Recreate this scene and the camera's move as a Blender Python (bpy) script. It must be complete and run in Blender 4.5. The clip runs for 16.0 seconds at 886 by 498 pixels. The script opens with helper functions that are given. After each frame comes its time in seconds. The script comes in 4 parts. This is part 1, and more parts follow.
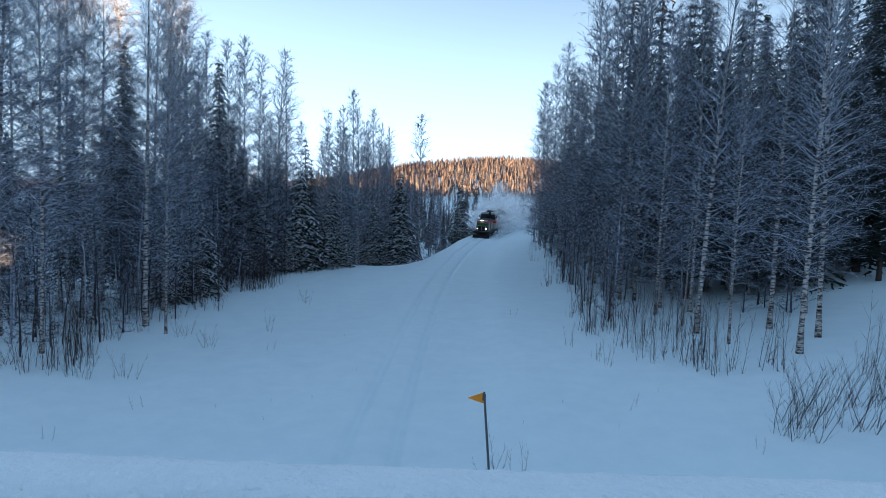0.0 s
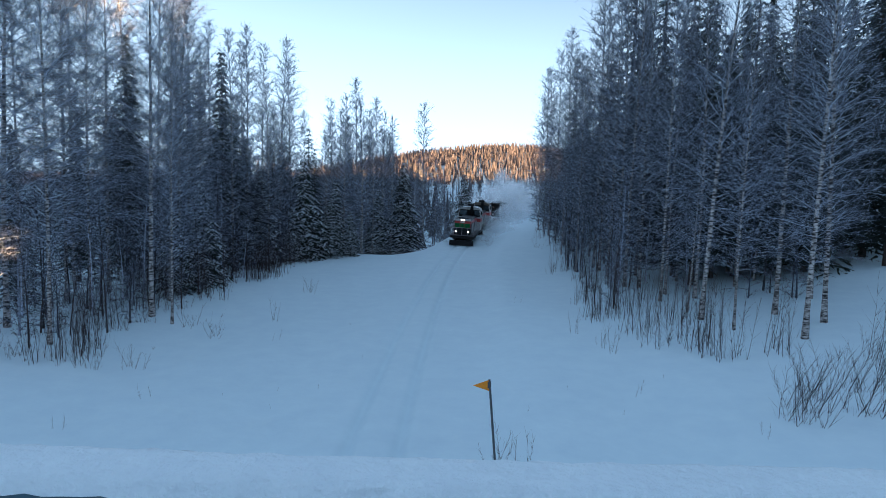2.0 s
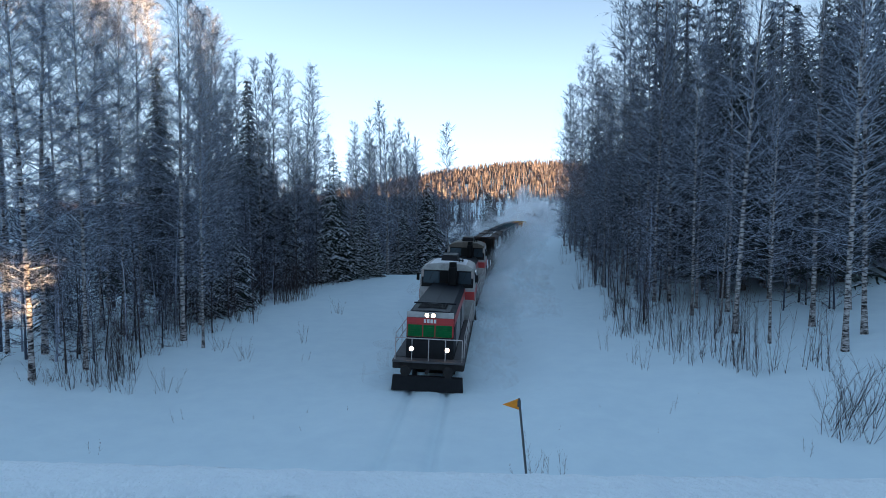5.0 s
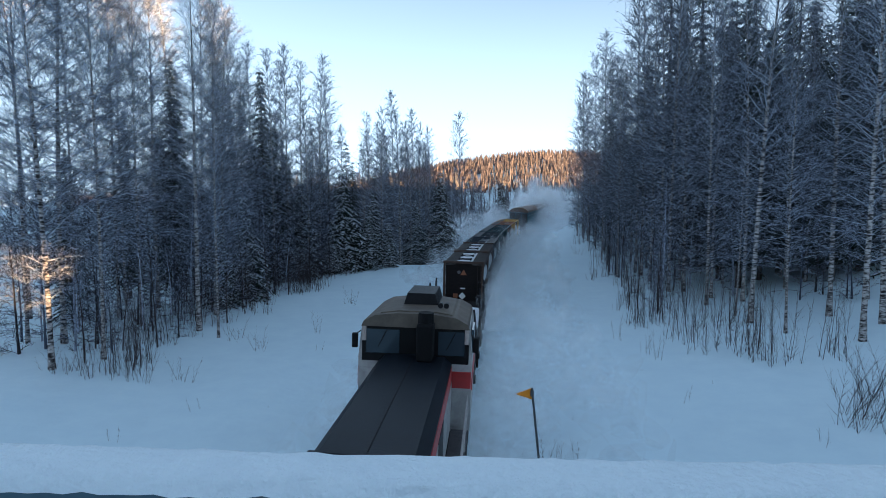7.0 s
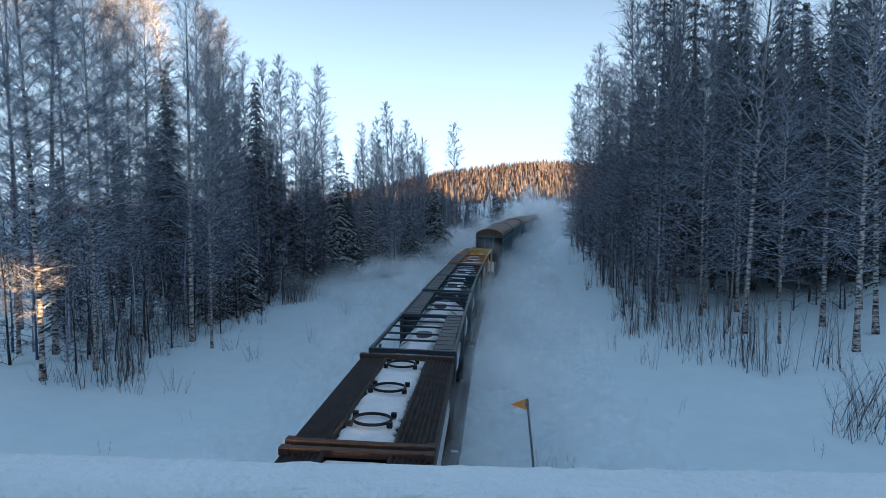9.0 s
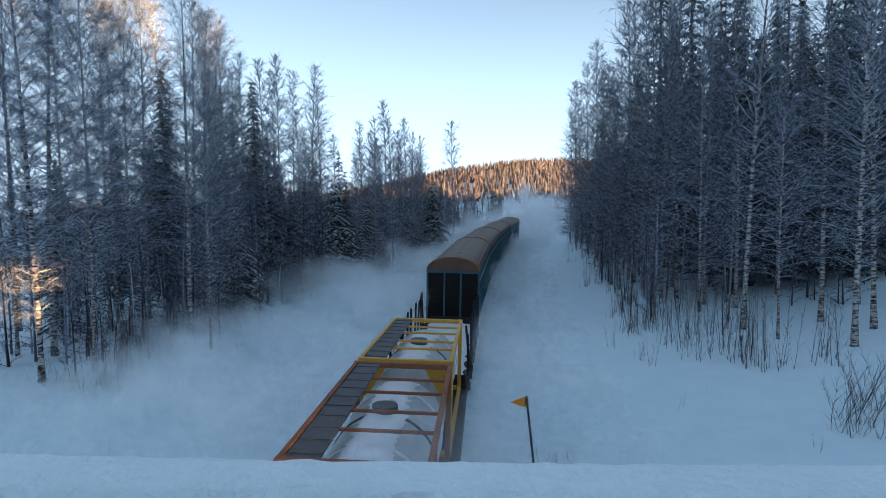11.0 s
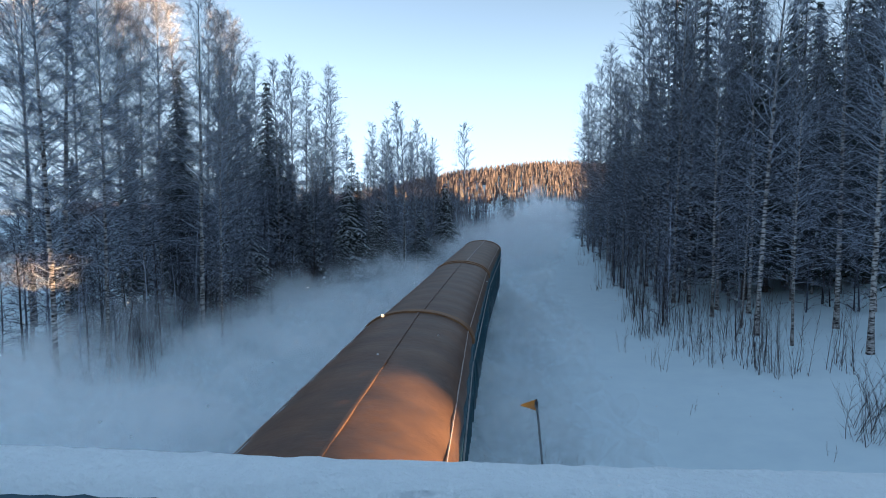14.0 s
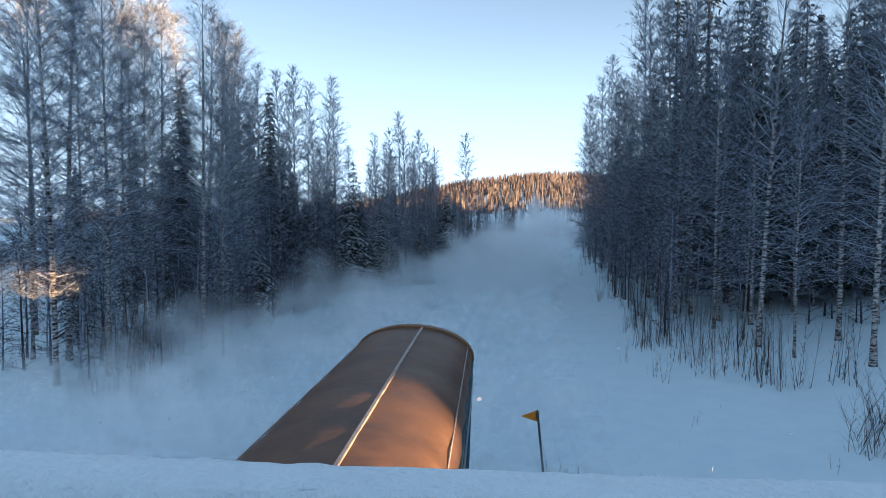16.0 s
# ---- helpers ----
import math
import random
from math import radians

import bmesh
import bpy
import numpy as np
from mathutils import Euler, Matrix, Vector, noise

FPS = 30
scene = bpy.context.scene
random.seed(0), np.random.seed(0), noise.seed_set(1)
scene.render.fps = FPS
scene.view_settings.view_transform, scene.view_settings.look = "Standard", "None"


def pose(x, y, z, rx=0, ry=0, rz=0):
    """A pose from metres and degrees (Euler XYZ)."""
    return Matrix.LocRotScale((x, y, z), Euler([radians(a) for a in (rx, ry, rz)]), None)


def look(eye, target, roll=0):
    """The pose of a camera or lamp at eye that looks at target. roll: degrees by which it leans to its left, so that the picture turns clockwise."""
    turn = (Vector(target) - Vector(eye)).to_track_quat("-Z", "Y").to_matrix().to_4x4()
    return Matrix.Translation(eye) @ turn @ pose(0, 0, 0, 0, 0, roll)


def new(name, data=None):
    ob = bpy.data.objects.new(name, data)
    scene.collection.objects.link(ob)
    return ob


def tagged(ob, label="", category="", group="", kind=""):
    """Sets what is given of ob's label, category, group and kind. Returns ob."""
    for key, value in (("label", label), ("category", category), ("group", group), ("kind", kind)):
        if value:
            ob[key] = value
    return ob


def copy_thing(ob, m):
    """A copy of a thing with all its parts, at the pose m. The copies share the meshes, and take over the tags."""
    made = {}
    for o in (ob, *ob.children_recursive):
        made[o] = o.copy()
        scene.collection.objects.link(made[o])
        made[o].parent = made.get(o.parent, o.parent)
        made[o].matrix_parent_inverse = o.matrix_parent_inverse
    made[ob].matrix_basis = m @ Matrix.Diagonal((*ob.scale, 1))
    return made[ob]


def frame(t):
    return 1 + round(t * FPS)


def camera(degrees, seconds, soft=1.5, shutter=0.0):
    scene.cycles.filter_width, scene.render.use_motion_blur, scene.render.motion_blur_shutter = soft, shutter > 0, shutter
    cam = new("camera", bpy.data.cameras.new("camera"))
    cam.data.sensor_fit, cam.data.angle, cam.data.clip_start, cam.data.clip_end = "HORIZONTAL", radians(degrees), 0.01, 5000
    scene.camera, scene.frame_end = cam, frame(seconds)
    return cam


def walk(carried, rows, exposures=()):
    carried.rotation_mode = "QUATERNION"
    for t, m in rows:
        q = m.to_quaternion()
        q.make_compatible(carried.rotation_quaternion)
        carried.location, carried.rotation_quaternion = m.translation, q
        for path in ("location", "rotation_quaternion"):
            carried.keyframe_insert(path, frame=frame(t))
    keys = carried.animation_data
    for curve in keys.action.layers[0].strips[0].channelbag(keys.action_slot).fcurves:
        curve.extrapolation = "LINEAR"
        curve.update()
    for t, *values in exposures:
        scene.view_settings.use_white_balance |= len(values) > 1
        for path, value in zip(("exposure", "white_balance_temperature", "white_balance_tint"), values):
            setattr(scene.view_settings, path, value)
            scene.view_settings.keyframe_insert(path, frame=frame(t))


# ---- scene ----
EXPO, KELVIN, SKY, SUN, SUN_EL, SUN_AZ, RISE = 3.15, 4950.0, 0.07, 5.0, 2.9, -50.0, 3.85
HAZE = (2.45, 2.68, 2.8)
# The camera stands at a bridge's handrail, 1.55 m above the deck, and turns a little in the hand.
cam = camera(72.97, 16.0, 0.75)
TILT, ROLL = -4.3, 2.4
# seconds, yaw, pitch, roll against the first view, rise of the eye in metres
ROWS = [
    (0.0, 0.0, 0.0, 0.0, 0.0), (0.5, -0.06, -0.98, 0.02, 0.003), (1.0, 0.65, -1.0, -0.5, 0.005), (1.5, 0.21, -1.78, -0.38, 0.007),
    (2.0, 0.41, -1.12, -0.5, 0.006), (2.5, -1.02, -1.19, -0.52, 0.005), (3.0, 0.49, 0.57, -0.99, 0.005), (3.5, 1.15, 1.12, -1.15, 0.004),
    (6.0, 4.06, -0.03, -2.07, -0.010), (6.5, 4.36, -0.39, -1.9, -0.011), (7.0, 4.04, -0.15, -2.09, -0.012), (7.5, 3.93, -0.05, -2.21, -0.013),
    (8.0, 3.72, 0.12, -2.02, -0.014), (8.5, 4.46, 0.41, -2.23, -0.015), (9.0, 3.51, 0.82, -2.04, -0.016),
    (11.5, 3.51, 0.5, -2.63, -0.019), (12.0, 4.26, 0.17, -2.92, -0.020), (12.5, 3.81, 0.81, -2.17, -0.021), (13.0, 4.01, 0.58, -2.36, -0.021),
    (13.5, 3.86, 1.17, -1.97, -0.022), (14.0, 4.44, 0.86, -1.81, -0.022), (14.5, 5.35, 0.75, -2.03, -0.023), (15.0, 4.76, 1.03, -1.51, -0.025),
    (15.5, 4.67, 1.41, -1.42, -0.027), (16.0, 4.54, 1.82, -1.55, -0.028),
]
FIRST = pose(0, 0, 0, 90 + TILT) @ pose(0, 0, 0, 0, 0, ROLL) @ pose(0, 0, 0, -90)
walk(cam, [(t, Matrix.Translation((0, 0, up)) @ FIRST @ pose(0, 0, 0, 90 + p, 0, yaw) @ pose(0, 0, 0, 0, 0, r)) for t, yaw, p, r, up in ROWS],
     [(0.0, EXPO, KELVIN, 4.0), (3.5, EXPO, KELVIN, 4.0), (7.5, EXPO, KELVIN + 130, 4.0), (9.0, EXPO - 0.12, KELVIN + 130, 4.0), (12.0, EXPO - 0.14, KELVIN + 170, 4.0), (16.0, EXPO - 0.1, KELVIN + 60, 4.0)])

# ---- light ----
SUN_X, SUN_Y = math.sin(radians(SUN_AZ)), math.cos(radians(SUN_AZ))
world = bpy.data.worlds.new("winter_sky")
scene.world = world
world.use_nodes = True
wn = world.node_tree.nodes
sky = wn.new("ShaderNodeTexSky")
sky.sky_type, sky.sun_disc = "NISHITA", False
sky.sun_elevation, sky.sun_rotation = radians(SUN_EL), radians(180 + SUN_AZ)
sky.air_density, sky.dust_density, sky.ozone_density = 1.0, 0.1, 2.4
pale = wn.new("ShaderNodeHueSaturation")
pale.inputs["Saturation"].default_value, pale.inputs["Value"].default_value = 0.42, 0.9
even = wn.new("ShaderNodeGamma")
even.inputs["Gamma"].default_value = 0.65
world.node_tree.links.new(sky.outputs[0], even.inputs["Color"])
world.node_tree.links.new(even.outputs[0], pale.inputs["Color"])
# frosty haze whitens the sky towards the horizon, all round
where, split, low_sky, haze = wn.new("ShaderNodeTexCoord"), wn.new("ShaderNodeSeparateXYZ"), wn.new("ShaderNodeMapRange"), wn.new("ShaderNodeMixRGB")
world.node_tree.links.new(where.outputs["Generated"], split.inputs[0])
world.node_tree.links.new(split.outputs["Z"], low_sky.inputs["Value"])
low_sky.interpolation_type = "SMOOTHSTEP"
low_sky.inputs["From Min"].default_value, low_sky.inputs["From Max"].default_value = -0.05, 0.38
low_sky.inputs["To Min"].default_value, low_sky.inputs["To Max"].default_value = 0.95, 0.0
world.node_tree.links.new(low_sky.outputs["Result"], haze.inputs["Fac"])
world.node_tree.links.new(pale.outputs[0], haze.inputs["Color1"])
haze.inputs["Color2"].default_value = (*HAZE, 1)
world.node_tree.links.new(haze.outputs[0], wn["Background"].inputs[0])
wn["Background"].inputs[1].default_value = SKY
sun = new("sun", bpy.data.lights.new("sun", "SUN"))
sun.data.energy, sun.data.angle, sun.data.color = SUN, radians(0.5), (1.0, 0.51, 0.18)
sun.matrix_world = look((0, 0, 0), (math.sin(radians(SUN_AZ)), math.cos(radians(SUN_AZ)), -math.tan(radians(SUN_EL))))


# ---- materials ----
def material(name, colour, rough=0.7, metal=0.0, second=None, scale=6.0, bump=0.0, bump_scale=30.0, spread=0.5, object_random=0.0, stretch=None, centre=0.5):
    m = bpy.data.materials.new(name)
    m.use_nodes = True
    n, l = m.node_tree.nodes, m.node_tree.links
    b = n["Principled BSDF"]
    b.inputs["Roughness"].default_value, b.inputs["Metallic"].default_value = rough, metal
    b.inputs["Specular IOR Level"].default_value = 0.5 if rough < 0.5 else 0.2
    co = n.new("ShaderNodeTexCoord")
    src = co.outputs["Object"]
    if stretch:
        mp = n.new("ShaderNodeMapping")
        mp.inputs["Scale"].default_value = stretch
        l.new(src, mp.inputs["Vector"])
        src = mp.outputs["Vector"]
    tex = n.new("ShaderNodeTexNoise")
    tex.inputs["Scale"].default_value, tex.inputs["Detail"].default_value, tex.inputs["Roughness"].default_value = scale, 6.0, 0.65
    l.new(src, tex.inputs["Vector"])
    ramp = n.new("ShaderNodeValToRGB")
    second = second or tuple(c * 0.7 for c in colour)
    ramp.color_ramp.elements[0].position, ramp.color_ramp.elements[1].position = centre - spread / 2, centre + spread / 2
    ramp.color_ramp.elements[0].color, ramp.color_ramp.elements[1].color = (*second, 1), (*colour, 1)
    l.new(tex.outputs["Fac"], ramp.inputs["Fac"])
    out = ramp.outputs["Color"]
    if object_random:
        info, hsv, mr = n.new("ShaderNodeObjectInfo"), n.new("ShaderNodeHueSaturation"), n.new("ShaderNodeMapRange")
        mr.inputs["To Min"].default_value, mr.inputs["To Max"].default_value = 1 - object_random, 1 + object_random
        l.new(info.outputs["Random"], mr.inputs["Value"])
        l.new(mr.outputs["Result"], hsv.inputs["Value"])
        l.new(out, hsv.inputs["Color"])
        out = hsv.outputs["Color"]
    l.new(out, b.inputs["Base Color"])
    if bump:
        t2, bp = n.new("ShaderNodeTexNoise"), n.new("ShaderNodeBump")
        t2.inputs["Scale"].default_value, t2.inputs["Detail"].default_value = bump_scale, 5.0
        l.new(src, t2.inputs["Vector"])
        bp.inputs["Strength"].default_value, bp.inputs["Distance"].default_value = bump, 0.05
        l.new(t2.outputs["Fac"], bp.inputs["Height"])
        l.new(bp.outputs["Normal"], b.inputs["Normal"])
    return m


SNOW = material("snow", (0.71, 0.83, 0.88), 0.75, second=(0.64, 0.76, 0.83), scale=0.9, bump=0.35, bump_scale=2.5)
SNOW_CAP = material("wind_packed_snow", (0.8, 0.88, 0.92), 0.7, second=(0.73, 0.81, 0.87), scale=9.0, bump=0.5, bump_scale=45.0)
SNOW_ROOF = material("dirty_snow", (0.82, 0.83, 0.85), 0.75, second=(0.62, 0.63, 0.66), scale=2.5, bump=0.4, bump_scale=20.0)
BIRCH = material("birch_bark", (0.5, 0.47, 0.46), 0.85, second=(0.025, 0.022, 0.022), scale=3.2, bump=0.4, bump_scale=14.0, spread=0.14, stretch=(1, 1, 3.4))
BARK = material("dark_bark", (0.09, 0.07, 0.06), 0.9, second=(0.03, 0.025, 0.022), scale=5.0, bump=0.6, bump_scale=18.0)


def twig_material():
    """Each twig its own: most bare and dark, many rimed with frost."""
    m = bpy.data.materials.new("frosted_twigs")
    m.use_nodes = True
    n, l = m.node_tree.nodes, m.node_tree.links
    geo, ramp, tex, mul, co = n.new("ShaderNodeNewGeometry"), n.new("ShaderNodeValToRGB"), n.new("ShaderNodeTexNoise"), n.new("ShaderNodeMixRGB"), n.new("ShaderNodeTexCoord")
    e = ramp.color_ramp.elements
    e[0].position, e[0].color = 0.32, (0.018, 0.016, 0.019, 1)
    e[1].position, e[1].color = 0.96, (0.56, 0.61, 0.74, 1)
    k = e.new(0.62)
    k.color = (0.064, 0.078, 0.118, 1)
    l.new(geo.outputs["Random Per Island"], ramp.inputs["Fac"])
    tex.inputs["Scale"].default_value, tex.inputs["Detail"].default_value = 1.1, 4.0
    l.new(co.outputs["Object"], tex.inputs["Vector"])
    mul.blend_type, mul.inputs["Fac"].default_value = "OVERLAY", 0.6
    l.new(ramp.outputs["Color"], mul.inputs["Color1"])
    l.new(tex.outputs["Fac"], mul.inputs["Color2"])
    b = n["Principled BSDF"]
    b.inputs["Roughness"].default_value = 0.85
    l.new(mul.outputs["Color"], b.inputs["Base Color"])
    return m


TWIG = twig_material()
RIME = material("rimed_limbs", (0.58, 0.64, 0.75), 0.85, second=(0.035, 0.032, 0.038), scale=1.3, spread=0.3, centre=0.47)
TWIG_DARK = material("bare_twigs", (0.075, 0.062, 0.066), 0.85, second=(0.03, 0.025, 0.025), scale=2.0, spread=0.4)
NEEDLE = material("spruce_needles", (0.028, 0.038, 0.032), 0.85, second=(0.01, 0.015, 0.014), scale=1.5, object_random=0.2)
FROST = material("snow_on_boughs", (0.72, 0.75, 0.8), 0.8, second=(0.5, 0.53, 0.58), scale=4.0)
FARWOOD = material("far_frosted_woods", (0.16, 0.14, 0.155), 0.9, second=(0.035, 0.033, 0.036), scale=0.16, spread=0.4)
MIDWOOD = material("frosted_woods", (0.17, 0.165, 0.18), 0.9, second=(0.025, 0.026, 0.03), scale=0.5, spread=0.4)


# ---- building blocks ----
def put(ob, parent):
    ob.parent = parent
    return ob


def part(name, bm, mat, parent, label="", smooth=False):
    """Links a bmesh as one mesh object under a thing."""
    me = bpy.data.meshes.new(name)
    bm.to_mesh(me)
    bm.free()
    for m in (mat if isinstance(mat, (list, tuple)) else [mat]):
        me.materials.append(m)
    if smooth:
        me.shade_smooth()
    ob = new(name, me)
    if parent is not None:
        ob.parent = parent
    if label:
        tagged(ob, label)
    return ob


def sheet(name, verts, faces, mat, parent=None, smooth=False, slots=None):
    me = bpy.data.meshes.new(name)
    me.from_pydata(verts, [], faces)
    for m in (mat if isinstance(mat, (list, tuple)) else [mat]):
        me.materials.append(m)
    if slots is not None:
        me.polygons.foreach_set("material_index", slots)
    if smooth:
        me.shade_smooth()
    ob = new(name, me)
    if parent is not None:
        ob.parent = parent
    return ob


def box(bm, x0, y0, z0, x1, y1, z1, bevel=0.0, m=None):
    """A box between two corners, its edges bevelled, into bm."""
    r = bmesh.ops.create_cube(bm, size=1.0)
    vs = r["verts"]
    bmesh.ops.scale(bm, vec=(abs(x1 - x0), abs(y1 - y0), abs(z1 - z0)), verts=vs)
    bmesh.ops.translate(bm, vec=((x0 + x1) / 2, (y0 + y1) / 2, (z0 + z1) / 2), verts=vs)
    if m is not None:
        bmesh.ops.transform(bm, matrix=m, verts=vs)
    if bevel:
        es = list({e for v in vs for e in v.link_edges})
        bmesh.ops.bevel(bm, geom=es, offset=bevel, segments=2, affect="EDGES", profile=0.5)
    return bm


def rod(bm, a, b, r0, r1=None, sides=8):
    """A round bar from a to b."""
    a, b = Vector(a), Vector(b)
    d = b - a
    q = d.to_track_quat("Z", "Y").to_matrix().to_4x4()
    bmesh.ops.create_cone(bm, cap_ends=True, segments=sides, radius1=r0, radius2=r0 if r1 is None else r1, depth=d.length,
                          matrix=Matrix.Translation((a + b) / 2) @ q)
    return bm


def prism(bm, profile, y0, y1):
    """An outline in x and z, drawn out from y0 to y1 and closed."""
    a = [bm.verts.new((x, y0, z)) for x, z in profile]
    b = [bm.verts.new((x, y1, z)) for x, z in profile]
    n = len(profile)
    for i in range(n):
        bm.faces.new((a[i], a[(i + 1) % n], b[(i + 1) % n], b[i]))
    bm.faces.new(a[::-1])
    bm.faces.new(b)
    bmesh.ops.recalc_face_normals(bm, faces=bm.faces)
    return bm


def thing(name, label, category, group="", kind="", m=None):
    ob = new(name)
    ob.empty_display_size = 0.2
    tagged(ob, label, category, group, kind)
    if m is not None:
        ob.matrix_world = m
    return ob


# ---- the line of the track ----
def track_x(y):
    return -2.0 + 0.00093 * (y - 10) ** 2


LEVELS = [(-400, -7.5), (0, -7.56), (12, -7.55), (24, -7.62), (36, -7.45), (50, -7.12), (66, -6.82), (82, -6.46), (106, -5.9), (150, -5.1), (290, -4.0), (1200, 0.0)]


def track_z(y):
    for (a, za), (b, zb) in zip(LEVELS, LEVELS[1:]):
        if y <= b:
            f = (y - a) / (b - a)
            f = f * 0.5 + 0.5 * f * f * (3 - 2 * f)
            return za + (zb - za) * f
    return LEVELS[-1][1]


def smooth(a, b, v):
    f = min(1.0, max(0.0, (v - a) / (b - a)))
    return f * f * (3 - 2 * f)


def rails(s):
    """The pose of a vehicle whose middle stands at y = s on the track, leaning with the cant of the curve."""
    a, b = Vector((track_x(s - 4), s - 4, track_z(s - 4))), Vector((track_x(s + 4), s + 4, track_z(s + 4)))
    d = b - a
    return (Matrix.Translation((track_x(s), s, track_z(s))) @ Matrix.Rotation(-math.atan2(d.x, d.y), 4, "Z")
            @ Matrix.Rotation(math.atan2(d.z, d.xy.length), 4, "X") @ Matrix.Rotation(radians(1.6), 4, "Y"))


# ---- ground ----
def ground_z(x, y):
    d = x - track_x(y)
    z = track_z(y)
    h = 0.10
    for r in (-0.76, 0.76):
        h -= 0.17 * math.exp(-((d - r) / 0.19) ** 2)
    h += 0.03 * math.exp(-(d / 0.4) ** 2)
    h += 0.16 * noise.noise((x * 0.16, y * 0.12, 0.3)) * smooth(1.4, 5, abs(d)) + 0.035 * noise.noise((x * 0.7, y * 0.6, 2.0)) * smooth(1.2, 2.5, abs(d))
    if d < 0:
        h -= smooth(2.4, 4.5, -d) * 0.25 * smooth(10, 30, y)
        h += smooth(9, 18, -d) * 0.7 * (1 - smooth(35, 60, y))
        h -= smooth(2.5, 9, -d) * 7.5 * smooth(62, 105, y) * (1 - smooth(300, 420, y))
        h -= smooth(12, 40, -d) * 2.0
    else:
        h += smooth(3.0, 5.5, d) * 0.35
        h += smooth(7, 14, d) * 0.6 + smooth(14, 45, d) * 3.2 * (1 - smooth(60, 130, y))
        h += smooth(2.5, 8, d) * 0.9 * smooth(50, 80, y)
    z += h
    # the far ridge
    if y > 250:
        ridge = 27 * math.exp(-((x - 70) / 180) ** 2) + 3 + 19 * smooth(-230, 10, x) + 5 * noise.noise((x * 0.008, 0.0, 5.0))
        f = smooth(330, 640, y)
        z = z * (1 - smooth(260, 420, y)) + smooth(260, 420, y) * -6 + ridge * f
    # unseen low rise added behind the bridge towards the sun, to cut its beam
    if y < 20 and d > 0:
        q = -(x * SUN_X + y * SUN_Y)
        z += smooth(45, 75, q) * smooth(14, 40, d) * RISE
    return z


def span(*parts):
    out = []
    for a, b, n in parts:
        out += [a + (b - a) * i / n for i in range(n)]
    return out + [parts[-1][1]]


def build_ground():
    ds = span((-1500, -300, 8), (-300, -60, 24), (-60, -20, 26), (-20, -3, 40), (-3, 3, 90), (3, 20, 42), (20, 60, 24), (60, 300, 24), (300, 1500, 8))
    ys = span((-700, -100, 12), (-100, 0, 20), (0, 60, 170), (60, 130, 70), (130, 300, 34), (300, 900, 40), (900, 3000, 8))
    verts, faces = [], []
    for y in ys:
        for d in ds:
            x = track_x(max(-300, min(320, y))) + d
            verts.append((x, y, ground_z(x, y)))
    w = len(ds)
    for j in range(len(ys) - 1):
        for i in range(w - 1):
            a = j * w + i
            faces.append((a, a + 1, a + w + 1, a + w))
    ob = sheet("ground", verts, faces, SNOW, smooth=True)
    tagged(ob, "deep untouched snow with faint rail ruts", "snow", kind="structure")


build_ground()


# ---- trees ----
def bar(V, F, a, b, r0, r1, sides=3):
    """A tapering bar of a few sides, added to vertex and face lists; r1 = 0 ends in a point."""
    a, b = Vector(a), Vector(b)
    d = (b - a)
    if d.length < 1e-6:
        return
    u = d.orthogonal().normalized()
    v = d.normalized().cross(u)
    k = len(V)
    ring = [(math.cos(2 * math.pi * i / sides), math.sin(2 * math.pi * i / sides)) for i in range(sides)]
    for c, s in ring:
        V.append(a + (u * c + v * s) * r0)
    if r1 <= 0:
        V.append(b)
        for i in range(sides):
            F.append((k + i, k + (i + 1) % sides, k + sides))
    else:
        for c, s in ring:
            V.append(b + (u * c + v * s) * r1)
        for i in range(sides):
            j = (i + 1) % sides
            F.append((k + i, k + j, k + sides + j, k + sides + i))


def stem(height, radius, rnd, bend=0.4, sides=9, steps=12):
    """A trunk's middle line and its mesh."""
    ax, ay = rnd.uniform(-bend, bend), rnd.uniform(-bend, bend)
    line = []
    for i in range(steps + 1):
        f = i / steps
        line.append((Vector((ax * f * f + 0.05 * math.sin(5 * f + ax), ay * f * f + 0.05 * math.cos(4 * f), height * f - 0.3 * (1 - f))), radius * (1 - f) ** 0.8 * (1 + 0.5 * max(0, 0.06 - f) / 0.06) + 0.006))
    V, F = [], []
    for p, r in line:
        for i in range(sides):
            a = 2 * math.pi * i / sides
            q = r * (1 + 0.08 * math.sin(3 * a + p.z))
            V.append(p + Vector((math.cos(a) * q, math.sin(a) * q, 0)))
    for j in range(steps):
        for i in range(sides):
            n = (i + 1) % sides
            F.append((j * sides + i, j * sides + n, (j + 1) * sides + n, (j + 1) * sides + i))
    return line, V, F


def along(line, f):
    k = min(len(line) - 2, int(f * (len(line) - 1)))
    g = f * (len(line) - 1) - k
    return line[k][0].lerp(line[k + 1][0], g), line[k][1] * (1 - g) + line[k + 1][1] * g


